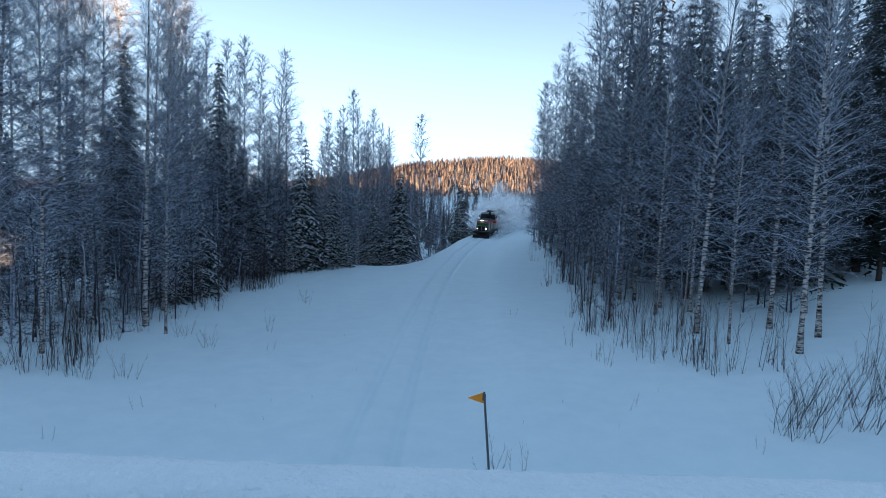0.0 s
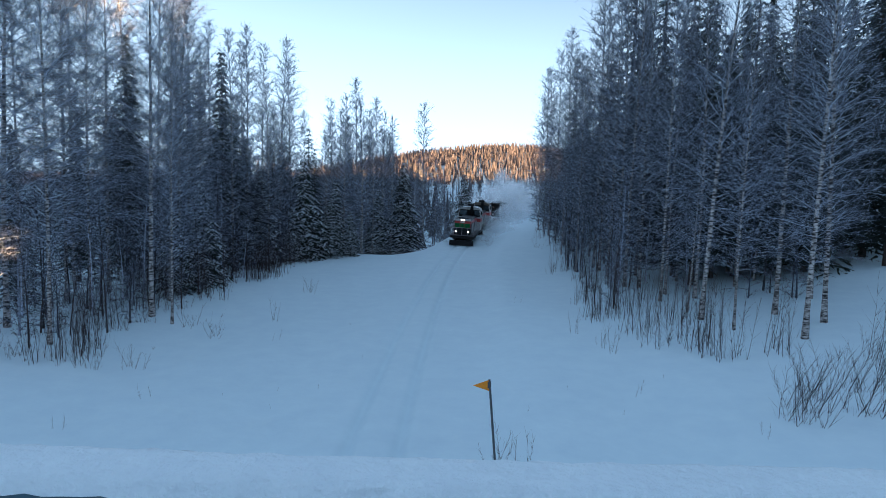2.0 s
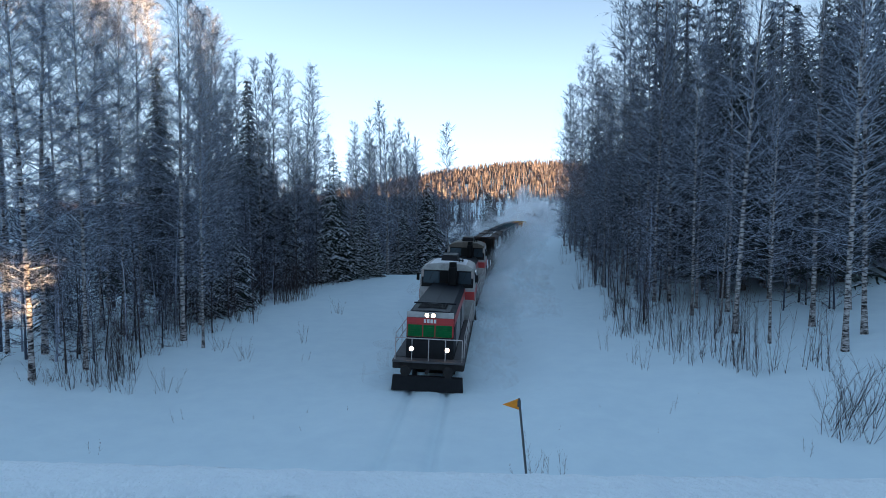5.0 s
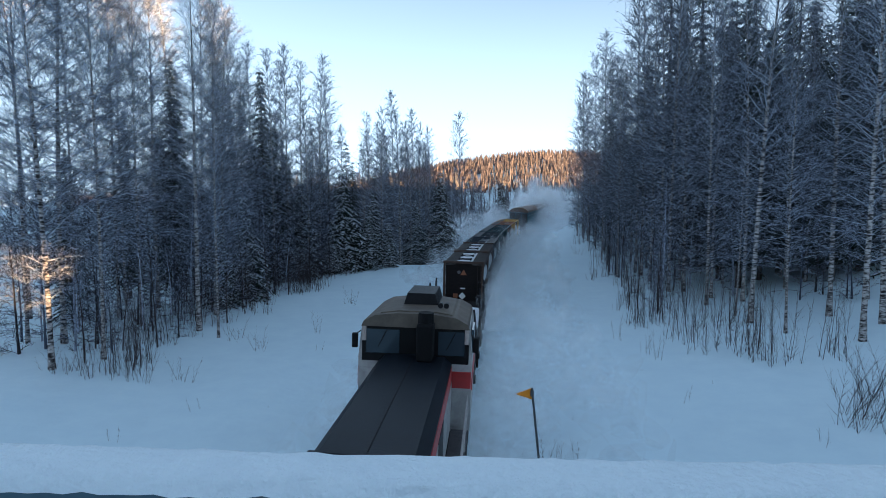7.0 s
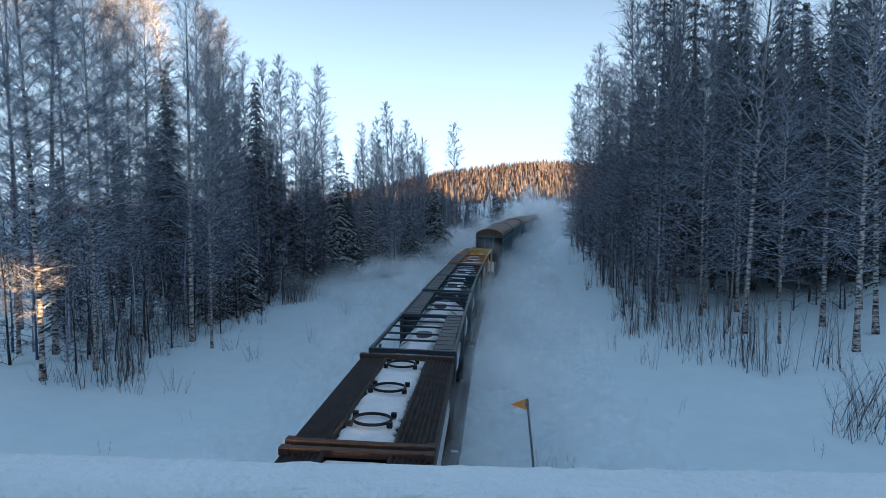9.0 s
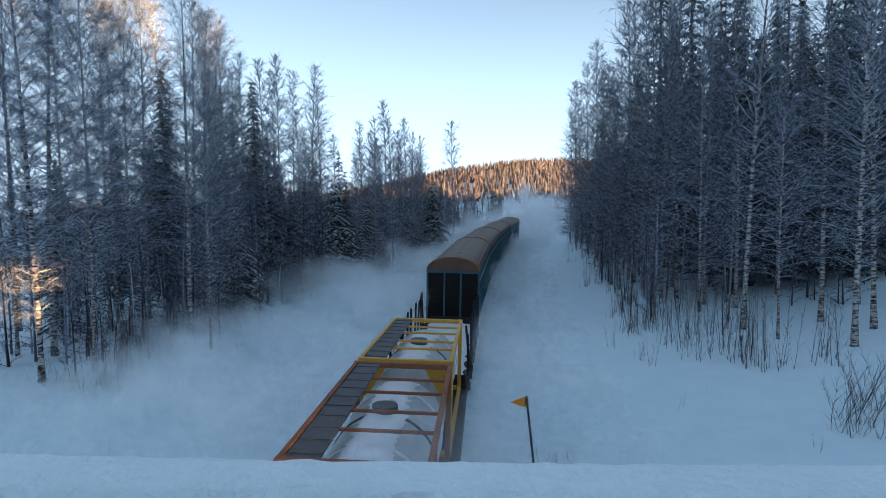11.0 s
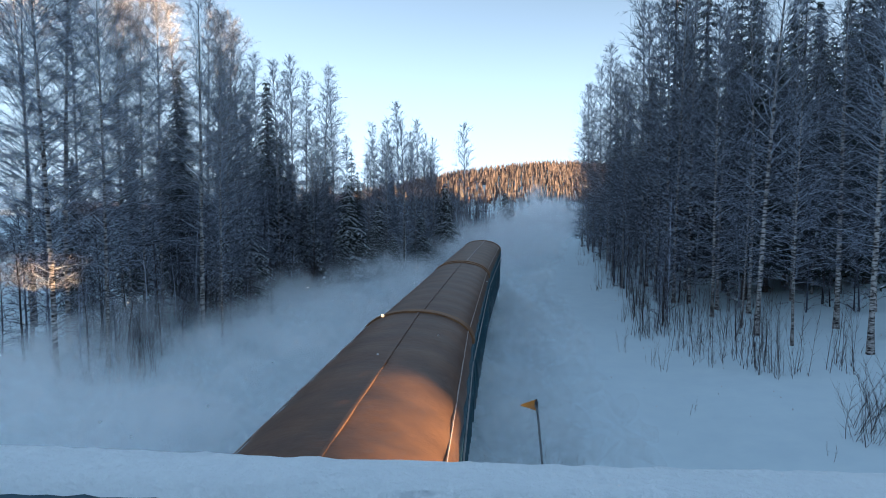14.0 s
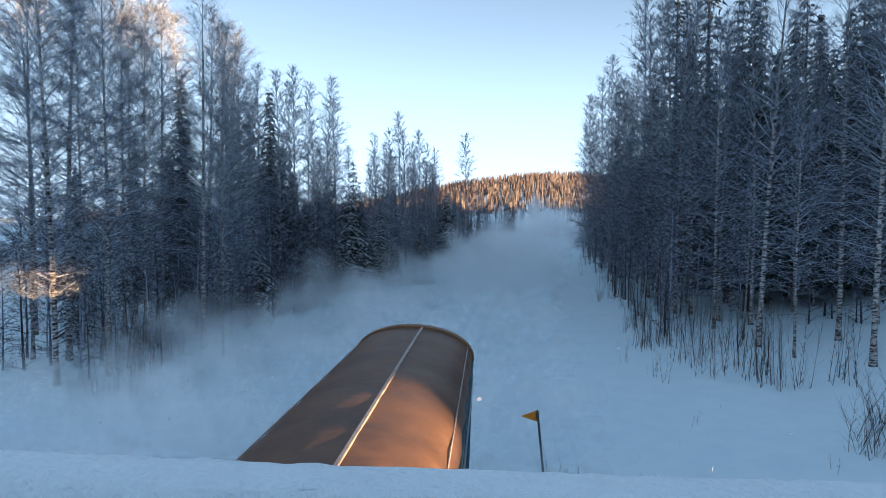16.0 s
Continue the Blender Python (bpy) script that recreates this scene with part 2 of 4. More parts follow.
def birch_crown(line, height, rnd, low, limbs, twigs, sub, thick=1.0, reach=0.19):
    """Limbs that leave the trunk slanting up and arch over at their ends, feathered with fine twigs; the crown tapers to a thin top. Also gives each face's slot: twig or limb."""
    V, F, S = [], [], []
    for i in range(limbs):
        u = (i + rnd.random()) / limbs
        f = low + (0.99 - low) * u ** 0.92
        base, r = along(line, f)
        a = i * 2.4 + rnd.uniform(-0.6, 0.6)
        L = height * reach * (0.1 + 0.9 * (1 - u) ** 0.5) * min(1.0, 0.6 + 1.6 * u) * rnd.uniform(0.6, 1.12)
        rise = rnd.uniform(0.15, 0.8) + 1.5 * u * u
        out = Vector((math.cos(a), math.sin(a), rise)).normalized()
        p, pts = base.copy(), [base.copy()]
        for s in range(4):
            p = p + out * (L / 4)
            out = (out + Vector((rnd.uniform(-0.22, 0.22), rnd.uniform(-0.22, 0.22), rnd.uniform(-0.2, 0.1) - 0.07 * s))).normalized()
            pts.append(p.copy())
        rr = min(r * 0.45, 0.006 + 0.0045 * L) * thick
        for s in range(4):
            bar(V, F, pts[s], pts[s + 1], rr * (1 - s / 4.5), rr * (1 - (s + 1) / 4.5))
        S += [1] * (len(F) - len(S))
        for k in range(max(3, int(twigs * (0.65 + 0.35 * (1 - u))))):
            g = (rnd.uniform(0.06, 1.0) ** 0.75) * 4
            s = min(3, int(g))
            q = pts[s].lerp(pts[s + 1], g - s)
            d = ((pts[s + 1] - pts[s]).normalized() + Vector((rnd.uniform(-0.75, 0.75), rnd.uniform(-0.75, 0.75), rnd.uniform(-0.5, 0.6)))).normalized()
            l = rnd.uniform(0.4, 1.15) * (0.32 + 0.3 * L)
            e = q + d * l
            bar(V, F, q, e, 0.0066 * thick, 0.0)
            for t in range(sub):
                o = q.lerp(e, rnd.uniform(0.2, 0.9))
                dd = (d * 0.8 + Vector((rnd.uniform(-0.9, 0.9), rnd.uniform(-0.9, 0.9), rnd.uniform(-0.9, 0.4)))).normalized()
                bar(V, F, o, o + dd * l * rnd.uniform(0.35, 0.75), 0.0052 * thick, 0.0)
        S += [0] * (len(F) - len(S))
    return V, F, S


def spruce_crown(line, height, rnd, low, tiers, per, half, sprays=10, snow=0.25):
    """Whorls of drooping boughs, each a spine with side sprays; some sprays carry snow."""
    V, F, S = [], [], []
    for t in range(tiers):
        f = low + (0.99 - low) * (t / tiers) ** 0.88
        base, r = along(line, f)
        L = half * (1 - f) ** 0.85 / (1 - low) ** 0.85 * rnd.uniform(0.75, 1.15) + 0.2
        n = max(6, int(per * (0.5 + 0.5 * (1 - f))))
        for i in range(n):
            a = 2 * math.pi * (i + rnd.random() * 0.8) / n + t
            l = L * rnd.uniform(0.65, 1.1)
            o = Vector((math.cos(a), math.sin(a), 0))
            z0 = base + Vector((0, 0, rnd.uniform(-0.15, 0.15)))
            mid = z0 + o * l * 0.55 + Vector((0, 0, -0.10 * l + 0.1))
            tip = z0 + o * l + Vector((0, 0, -0.34 * l))
            k0 = len(F)
            bar(V, F, z0, mid, 0.02, 0.014)
            bar(V, F, mid, tip, 0.014, 0.0)
            S += [0] * (len(F) - k0)
            side = Vector((-o.y, o.x, 0))
            for s in range(sprays):
                g = (s + 0.6) / sprays
                q = z0.lerp(mid, g / 0.55) if g < 0.55 else mid.lerp(tip, (g - 0.55) / 0.45)
                w = l * 0.34 * (1 - 0.6 * abs(g - 0.45)) * rnd.uniform(0.6, 1.2)
                sg = 1 if s % 2 else -1
                e = q + side * sg * w + o * w * 0.7 + Vector((0, 0, -0.22 * w - rnd.uniform(0, 0.14)))
                k0 = len(F)
                # a needle spray: a flat three-sided wedge with depth
                bar(V, F, q, e, 0.045 + 0.06 * w, 0.0, 4)
                m = q.lerp(e, 0.6)
                bar(V, F, m, m + o * w * 0.3 + Vector((0, 0, -0.25 * w - 0.05)), 0.03 + 0.04 * w, 0.0, 3)
                S += [0] * (len(F) - k0)
                if rnd.random() < snow:
                    k0 = len(F)
                    up = Vector((0, 0, 0.03 + 0.03 * w))
                    bar(V, F, q + up, q.lerp(e, 0.8) + up, 0.045 + 0.06 * w, 0.0, 4)
                    S += [1] * (len(F) - k0)
    return V, F, S


def make_birch(seed, height, radius, low, limbs, twigs, sub, thick, reach=0.2, label="tall bare birch with frosted twigs in deep snow", bark=None, name="birch_tree"):
    rnd = random.Random(seed)
    root = thing(name, label, "tree", "trees beside the railway")
    line, V, F = stem(height, radius, rnd, 0.6)
    sheet("trunk", V, F, bark or BIRCH, root, smooth=True)
    V, F, S = birch_crown(line, height, rnd, low, limbs, twigs, sub, thick, reach)
    sheet("crown", V, F, [TWIG, RIME], root, slots=S)
    return root


def make_spruce(seed, height, radius, low, tiers, per, half, sprays, snow, label="dark green spruce dusted with snow"):
    rnd = random.Random(seed)
    root = thing("spruce_tree", label, "tree", "trees beside the railway")
    line, V, F = stem(height, radius, rnd, 0.15, 7, 8)
    sheet("trunk", V, F, BARK, root, smooth=True)
    V, F, S = spruce_crown(line, height, rnd, low, tiers, per, half, sprays, snow)
    sheet("crown", V, F, [NEEDLE, FROST], root, slots=S)
    return root


def make_shrub(seed, height, stems, spread, label="bare leafless shrub standing in snow", name="shrub", lean=0.35):
    rnd = random.Random(seed)
    root = thing(name, label, "shrub", "shrubs beside the railway")
    for i in range(stems):
        V, F = [], []
        a, l = rnd.uniform(0, 6.28), height * rnd.uniform(0.5, 1.1)
        p = Vector((rnd.gauss(0, spread * 0.3), rnd.gauss(0, spread * 0.3), -0.2))
        d = Vector((math.cos(a) * spread * lean, math.sin(a) * spread * lean, 1)).normalized()
        r = 0.0035 + 0.0026 * l
        for s in range(3):
            q = p + d * l / 3
            bar(V, F, p, q, r * (1 - s / 3.3), r * (1 - (s + 1) / 3.3), 4)
            for k in range(5):
                m = p.lerp(q, rnd.random())
                e = (d + Vector((rnd.uniform(-0.8, 0.8), rnd.uniform(-0.8, 0.8), rnd.uniform(-0.1, 0.5)))).normalized()
                bar(V, F, m, m + e * l * rnd.uniform(0.12, 0.3), r * 0.5, 0.0)
            d = (d + Vector((rnd.uniform(-0.12, 0.12), rnd.uniform(-0.12, 0.12), 0))).normalized()
            p = q
        sheet("stem", V, F, TWIG_DARK, root)
    return root


def spot(x, y, rz=0.0, scale=1.0, lean=(0, 0)):
    return pose(x, y, ground_z(x, y) - 0.05, lean[0], lean[1], rz) @ Matrix.Scale(scale, 4)


def plant_trees():
    rnd = random.Random(11)
    tall = {}

    def stock(made, height):
        tall[made.name] = height
        return made

    near = [stock(make_birch(s, 20, r, lo, 120, 30, 3, 1.1, 0.2), 20) for s, r, lo in ((1, 0.105, 0.12), (2, 0.12, 0.18), (3, 0.1, 0.1), (4, 0.105, 0.14), (5, 0.085, 0.2))]
    pale = [stock(make_birch(s, 22, r, lo, 90, 24, 3, 1.15, 0.2, "tall birch with white black-flecked bark and frosted limbs"), 22) for s, r, lo in ((15, 0.125, 0.2), (16, 0.14, 0.17), (17, 0.11, 0.22))]
    mid = [stock(make_birch(s, 19, r, lo, 116, 20, 2, 1.75, 0.15, "slender frosted birch at the wood's edge"), 19) for s, r, lo in ((6, 0.085, 0.1), (7, 0.075, 0.06), (8, 0.09, 0.12), (9, 0.08, 0.05))]
    farmid = [stock(make_birch(s, 19, r, lo, 88, 14, 1, 2.9, 0.145, "frosted birch deep in the wood"), 19) for s, r, lo in ((12, 0.11, 0.08), (13, 0.1, 0.05), (14, 0.12, 0.12))]
    spr = [stock(make_spruce(s, h, 0.16, lo, t, 11, w, 7, sn), h) for s, h, lo, t, w, sn in ((20, 21, 0.1, 48, 2.7, 0.1), (21, 18, 0.06, 42, 2.6, 0.12), (22, 23, 0.12, 50, 3.0, 0.09))]
    farspr = [stock(make_spruce(s, h, 0.16, 0.08, 26, 9, w, 4, 0.1, "dark spruce deep in the wood"), h) for s, h, w in ((23, 20, 2.9), (24, 17, 2.6))]
    small = [stock(make_spruce(s, h, 0.09, 0.03, t, 11, w, 9, sn, "small spruce with clumps of snow on its boughs"), h) for s, h, t, w, sn in ((30, 8.5, 22, 2.1, 0.7), (31, 6.5, 18, 1.7, 0.75))]
    sap = [stock(make_birch(s, h, 0.035, 0.12, 26, 9, 2, 1.3, 0.14, "thin frosted birch sapling", TWIG_DARK, "birch_sapling"), h) for s, h in ((40, 6.0), (41, 8.0), (42, 4.5))]
    used = set()

    def plant(kinds, x, y, height=None, lean=(0, 0)):
        ob = kinds[rnd.randrange(len(kinds))]
        k = height / tall[ob.name] if height else rnd.uniform(0.88, 1.05)
        m = spot(x, y, rnd.uniform(0, 360), k, lean)
        if ob.name not in used:
            used.add(ob.name)
            ob.matrix_basis = m
            return ob
        return copy_thing(ob, m)

    # the wood west of the line: x, y, height
    for row in ((-18.6, 24, 21.1), (-21.6, 29, 22.6), (-17.5, 26, 19.6), (-24.4, 34, 21.0), (-19.9, 33, 19.6), (-22.2, 39, 21.6), (-16.8, 36, 19.3), (-18.0, 40, 18.2),
                (-24.4, 46, 22.3), (-26.4, 42, 22.8), (-23.2, 36, 22.3), (-24.5, 30, 22.1), (-32.3, 40, 24.3), (-19.8, 44, 18.0)):
        plant(near, *row)
    plant(pale, -15.9, 32, 19.7)
    plant(pale, -14.4, 31, 13.5)
    for row in ((-19.8, 48, 18.6), (-23.0, 58, 22.9), (-17.9, 50, 19.7), (-18.7, 56, 21.6), (-16.8, 54, 18.9), (-16.9, 60, 19.1), (-17.4, 66, 18.6), (-15.5, 52, 15.3), (-18.0, 75, 15.9),
                (-18.8, 70, 16.3), (-22.0, 64, 21.9), (-21.3, 50, 21.4), (-27.1, 56, 23.4), (-15.8, 82, 22.6), (-13.4, 88, 24.0), (-10.2, 86, 20.9), (-4.5, 108, 24.1),
                (-15.7, 76, 15.5), (-15.5, 92, 21.6), (-10.5, 80, 16.5), (-9.1, 98, 21.2), (-14.8, 84, 21.0), (-9.7, 90, 21.2)):
        plant(mid, *row)
    for row in ((-23.5, 44, 18.5), (-19.9, 53, 19.2), (-26.2, 36, 10.4), (-31.0, 50, 18.4)):
        plant(spr, *row)
    for row in ((-17.0, 41.7, 7.5), (-16.9, 54.0, 9.2), (-14.1, 59.7, 8.7), (-11.9, 61.2, 5.9), (-6.0, 78, 12.0), (-10.2, 63.3, 4.2), (-17.4, 38.3, 4.7), (-14.9, 57.7, 4.7), (-8.4, 71, 7.5), (3, 116, 12), (-12.6, 66, 7.0)):
        plant(small, *row)
    # the wood east of the line
    for row in ((12.9, 85, 15.0), (12.8, 80, 17.7), (12.6, 75, 20.4), (12.6, 70, 22.1), (12.8, 66, 20.4), (12.8, 62, 21.1), (12.6, 56, 19.1), (13.8, 58, 21.1), (12.8, 52, 21.2), (12.9, 50, 21.8),
                (12.5, 46, 21.6), (12.7, 44, 19.4), (12.7, 42, 20.7), (15.7, 95, 15.4), (11.5, 60, 16.0), (10.9, 50, 15.6), (13.6, 42, 19.9), (15.0, 47, 20.5), (14.2, 54, 19.0), (13.9, 64, 19.5)):
        plant(mid, *row)
    for row in ((14.0, 32.3, 22.1), (14.6, 29.9, 22.1), (17.0, 27.8, 21.9), (18.3, 33.0, 22.0), (13.9, 34.0, 17.1), (19.5, 30.5, 21.9)):
        plant(pale, *row, (0, rnd.uniform(0.0, 2.0)))
    for row in ((13.5, 37.4, 18.8), (16.2, 38.5, 19.0), (22.0, 36, 20.0), (14.8, 40, 19.5)):
        plant(near, *row)
    for row in ((17.5, 46, 21.3), (17.7, 43, 21.8), (22.2, 47, 23.4), (22.6, 44, 21.5), (23.3, 42, 22.8), (26.4, 44, 22.3), (18.7, 54, 21.4), (23.3, 52, 22.5), (29.5, 55, 18.6), (19.6, 60, 19.7),
                (29.3, 46, 22.5), (30.3, 52, 22.2), (20.0, 45, 19.0), (24.8, 48, 21.0), (27.5, 49, 20.0), (32.5, 47, 22.0), (21.0, 50, 20.5), (25.5, 56, 22.0), (34.5, 50, 22.0), (31.5, 43, 21.0)):
        plant(spr, *row)
    for row in ((17.6, 58, 22), (20.4, 64, 24), (23.5, 61, 25), (26.0, 66, 26), (28.5, 60, 25), (31.5, 64, 27), (34.5, 60, 26), (37.5, 65, 27), (40.5, 58, 25), (43.0, 62, 26), (37.0, 54, 24), (20.5, 70, 24), (24.5, 72, 26), (29.5, 70, 27)):
        plant(farspr, *row)
    # the woods behind the edges
    for i in range(24):
        y = rnd.uniform(42, 66)
        plant(mid, track_x(y) - rnd.uniform(17, 18 + 0.3 * y), y, rnd.uniform(12, 17))
    for i in range(96):
        y = rnd.uniform(66, 132)
        x = -rnd.uniform(0.0, 0.46) * y
        if x < track_x(y) - 6.5:
            plant(farmid, x, y, ((0.064 if x < -0.09 * y else 0.04) * y + 13.4) * rnd.uniform(0.85, 1.06))
    for i in range(12):
        y = rnd.uniform(56, 110)
        plant(farspr, -rnd.uniform(0.22, 0.5) * y, y, rnd.uniform(7, 10))
    for i in range(34):
        y = rnd.uniform(44, 84)
        plant(farmid, -rnd.uniform(0.46, 0.84) * y, y, 6.6 + y * rnd.uniform(0.02, 0.11))
    for i in range(16):
        y = rnd.uniform(40, 66)
        plant(mid, track_x(y) + rnd.uniform(13.5, 24), y, rnd.uniform(12, 18))
    for i in range(66):
        y = rnd.uniform(58, 175)
        plant(farmid, track_x(y) + rnd.uniform(10.5, 28), y, rnd.uniform(12, 17))
    for i in range(22):
        y = rnd.uniform(58, 170)
        plant(farspr, track_x(y) + rnd.uniform(14, 34), y, rnd.uniform(13, 19))
    for i in range(46):
        y = rnd.uniform(24, 80)
        plant(sap, track_x(y) - rnd.uniform(13.5, 20), y)
    for i in range(64):
        y = rnd.uniform(33, 110)
        plant(sap, track_x(y) + rnd.uniform(9.5, 15), y)


def plant_shrubs():
    rnd = random.Random(5)
    big = [make_shrub(60 + i, h, n, sp, lean=0.08 if i == 1 else 0.35) for i, (h, n, sp) in enumerate(((2.6, 16, 1.3), (3.4, 12, 1.5), (1.6, 9, 1.0), (1.1, 6, 0.7)))]
    twig = [make_shrub(70 + i, h, n, 0.4, "bare twig sticking out of the snow", "twig") for i, (h, n) in enumerate(((0.55, 1), (0.8, 2), (1.5, 3)))]
    used = set()

    def plant(ob, x, y):
        m = spot(x, y, rnd.uniform(0, 360))
        if ob.name not in used:
            used.add(ob.name)
            ob.matrix_basis = m
        else:
            copy_thing(ob, m)

    for x, y, k in ((10.7, 17.6, 0), (11.4, 18.3, 0), (13.3, 18.3, 0), (12.6, 19.6, 0), (14.6, 20.5, 0), (16.2, 21.0, 0), (14.6, 25.5, 1), (11.3, 26, 1), (10.2, 27, 1), (9.4, 29, 1), (12, 24.5, 1), (18, 24, 1), (10.8, 31, 1), (9.2, 34, 1), (8.8, 38, 1),
                    (-14.4, 23.4, 2), (-12.6, 24, 2), (-13.3, 31, 2), (-11.5, 29.6, 2), (-9.5, 42, 2), (1.55, 15.4, 2)):
        plant(big[k], x, y)
    for i in range(46):
        y = rnd.uniform(25, 75)
        plant(big[rnd.choice((1, 1, 2, 3))], track_x(y) + rnd.uniform(9.0, 14.5), y)
    for i in range(105):
        y = rnd.uniform(23, 72)
        plant(big[rnd.choice((1, 1, 2, 2, 3))], track_x(y) - rnd.uniform(13.0, 18), y)
    for x, y, k in ((4.6, 21.5, 0), (2.9, 19.5, 0), (7.1, 21.0, 1), (6.0, 19.2, 0), (-6.2, 22, 0), (-4.7, 22, 0), (-8.3, 29.5, 1), (-5.9, 20, 0), (-10.6, 20.5, 1), (-7.9, 21, 0), (-5.3, 33, 0), (4.8, 38, 1),
                    (2.1, 15.0, 2), (-11.5, 17.5, 1), (9.3, 16.5, 1), (8.5, 22.5, 0), (-3.6, 26, 0), (7.5, 26.5, 2), (6.8, 30, 2), (-9.8, 33.5, 2)):
        plant(twig[k], x, y)


def undergrowth():
    """The thicket of young frosted trees under the woods' edges, too dense to count."""
    rnd = random.Random(21)
    kinds = []
    for seed, h in ((50, 7.5), (51, 9.5), (52, 5.5), (53, 4.0)):
        r2 = random.Random(seed)
        line, V, F = stem(h, 0.045, r2, 0.5, 4, 5)
        V2, F2, _ = birch_crown(line, h, r2, 0.03, 40, 8, 2, 1.7, 0.2)
        k = len(V)
        kinds.append((np.array([tuple(v) for v in V + V2]), F + [tuple(i + k for i in f) for f in F2]))
    for side, n, d0, d1, y0, y1 in ((-1, 105, 14.5, 24, 27, 64), (-1, 80, 12, 30, 56, 120), (1, 110, 10.5, 26, 36, 130)):
        V, F, k = [], [], 0
        for i in range(n):
            y = rnd.uniform(y0, y1)
            x = track_x(y) + side * rnd.uniform(d0, d1)
            v, f = kinds[rnd.randrange(4)]
            a, g = rnd.uniform(0, 6.28), rnd.uniform(0.75, 1.2)
            c, s = math.cos(a) * g, math.sin(a) * g
            w = np.column_stack((v[:, 0] * c - v[:, 1] * s + x, v[:, 0] * s + v[:, 1] * c + y, v[:, 2] * g + ground_z(x, y)))
            V += w.tolist()
            F += [tuple(j + k for j in q) for q in f]
            k += len(v)
        tagged(sheet("thicket", V, F, TWIG), "dense frosted thicket of young birches", "thicket", kind="stuff")


def scatter_woods(name, label, rnd, places, mat, slim):
    """Far trees as one mesh: for each a stem and a crown of ragged tiers."""
    V, F = [], []
    for x, y, h, *bare in places:
        z = ground_z(x, y)
        low = bare[0] / h if bare else 0.06
        if bare:
            bar(V, F, (x, y, z), (x, y, z + h * 0.6), 0.07, 0.04, 4)
        if rnd.random() < slim:
            # a bare tree: a fan of upright boughs
            bar(V, F, (x, y, z), (x, y, z + h), 0.1, 0.0, 3)
            for i in range(26):
                f = rnd.uniform(0.15, 0.92)
                a, l = rnd.uniform(0, 6.28), h * rnd.uniform(0.08, 0.2) * (1.15 - f)
                p = Vector((x, y, z + h * f))
                bar(V, F, p, p + Vector((math.cos(a) * l, math.sin(a) * l, l * rnd.uniform(0.4, 1.8))), 0.05 + 0.012 * h * 0.3, 0.0, 3)
        else:
            w = h * rnd.uniform(0.12, 0.18)
            n = 6
            for t in range(n):
                f = low + (0.96 - low) * t / n
                c = Vector((x, y, z + h * f))
                r = w * (1 - f) * rnd.uniform(0.8, 1.2)
                k = len(V)
                a0 = rnd.uniform(0, 6)
                for i in range(6):
                    q = r * (1.0 if i % 2 else 0.55)
                    V.append(c + Vector((math.cos(a0 + i * 1.047) * q, math.sin(a0 + i * 1.047) * q, -r * 0.3 * (i % 2))))
                V.append(c + Vector((0, 0, h * 0.26)))
                for i in range(6):
                    F.append((k + i, k + (i + 1) % 6, k + 6))
    ob = sheet(name, V, F, mat)
    return tagged(ob, label, "woods", kind="stuff")


def far_woods():
    rnd = random.Random(3)
    places = []
    for i in range(11000):
        y = rnd.uniform(430, 690)
        x = rnd.uniform(-0.75, 0.25) * y
        places.append((x, y, rnd.uniform(5.5, 10)))
    scatter_woods("ridge_woods", "sunlit frosted spruce woods on a far ridge", rnd, places, FARWOOD, 0.12)
    places = []
    for i in range(2600):
        y = 112 + 320 * rnd.random() ** 1.3
        side = rnd.random() < 0.72
        x = track_x(min(y, 300)) - rnd.uniform(13, 240) if side else track_x(min(y, 300)) + rnd.uniform(12, 90)
        if x > -0.56 * y:
            places.append((x, y, rnd.uniform(14, 21) if x < -0.03 * y else rnd.uniform(9, 14)))
    scatter_woods("valley_woods", "shaded frosted birch and spruce thicket in the valley", rnd, places, MIDWOOD, 0.75)
    # unseen blockers added behind the bridge, on the rise; one gap passes the low sun
    places = []
    while len(places) < 2700:
        q, p = rnd.uniform(78, 150), rnd.uniform(-110, 380)
        x, y = -q * SUN_X + p * SUN_Y, -q * SUN_Y - p * SUN_X
        gap = p - (-1.3 * SUN_Y - 8.6 * SUN_X)
        tall = 19.0 if p < 21 else 30
        if abs(gap) > 3.0 and x > track_x(y) + 10 and x > 1.1 * y:
            places.append((x, y, tall * rnd.uniform(0.93, 1.05)))
    # unseen bare-stemmed pines added in the gap, so that the light comes under their crowns
    for i in range(18):
        q, p = 80 + 12 * (i % 2) + rnd.uniform(0, 6), -1.3 * SUN_Y - 8.6 * SUN_X - 3.6 + 7.2 * (i + 0.5) / 18
        places.append((-q * SUN_X + p * SUN_Y, -q * SUN_Y - p * SUN_X, 18, 4.0))
    for i in range(260):
        y = rnd.uniform(-200, -25)
        x = track_x(y) - rnd.uniform(14, 60)
        places.append((x, y, 16))
    scatter_woods("sun_blocking_woods", "unseen dense spruce woods added behind the bridge to block the low sun", rnd, places, MIDWOOD, 0.0)


plant_trees()
plant_shrubs()
undergrowth()
far_woods()


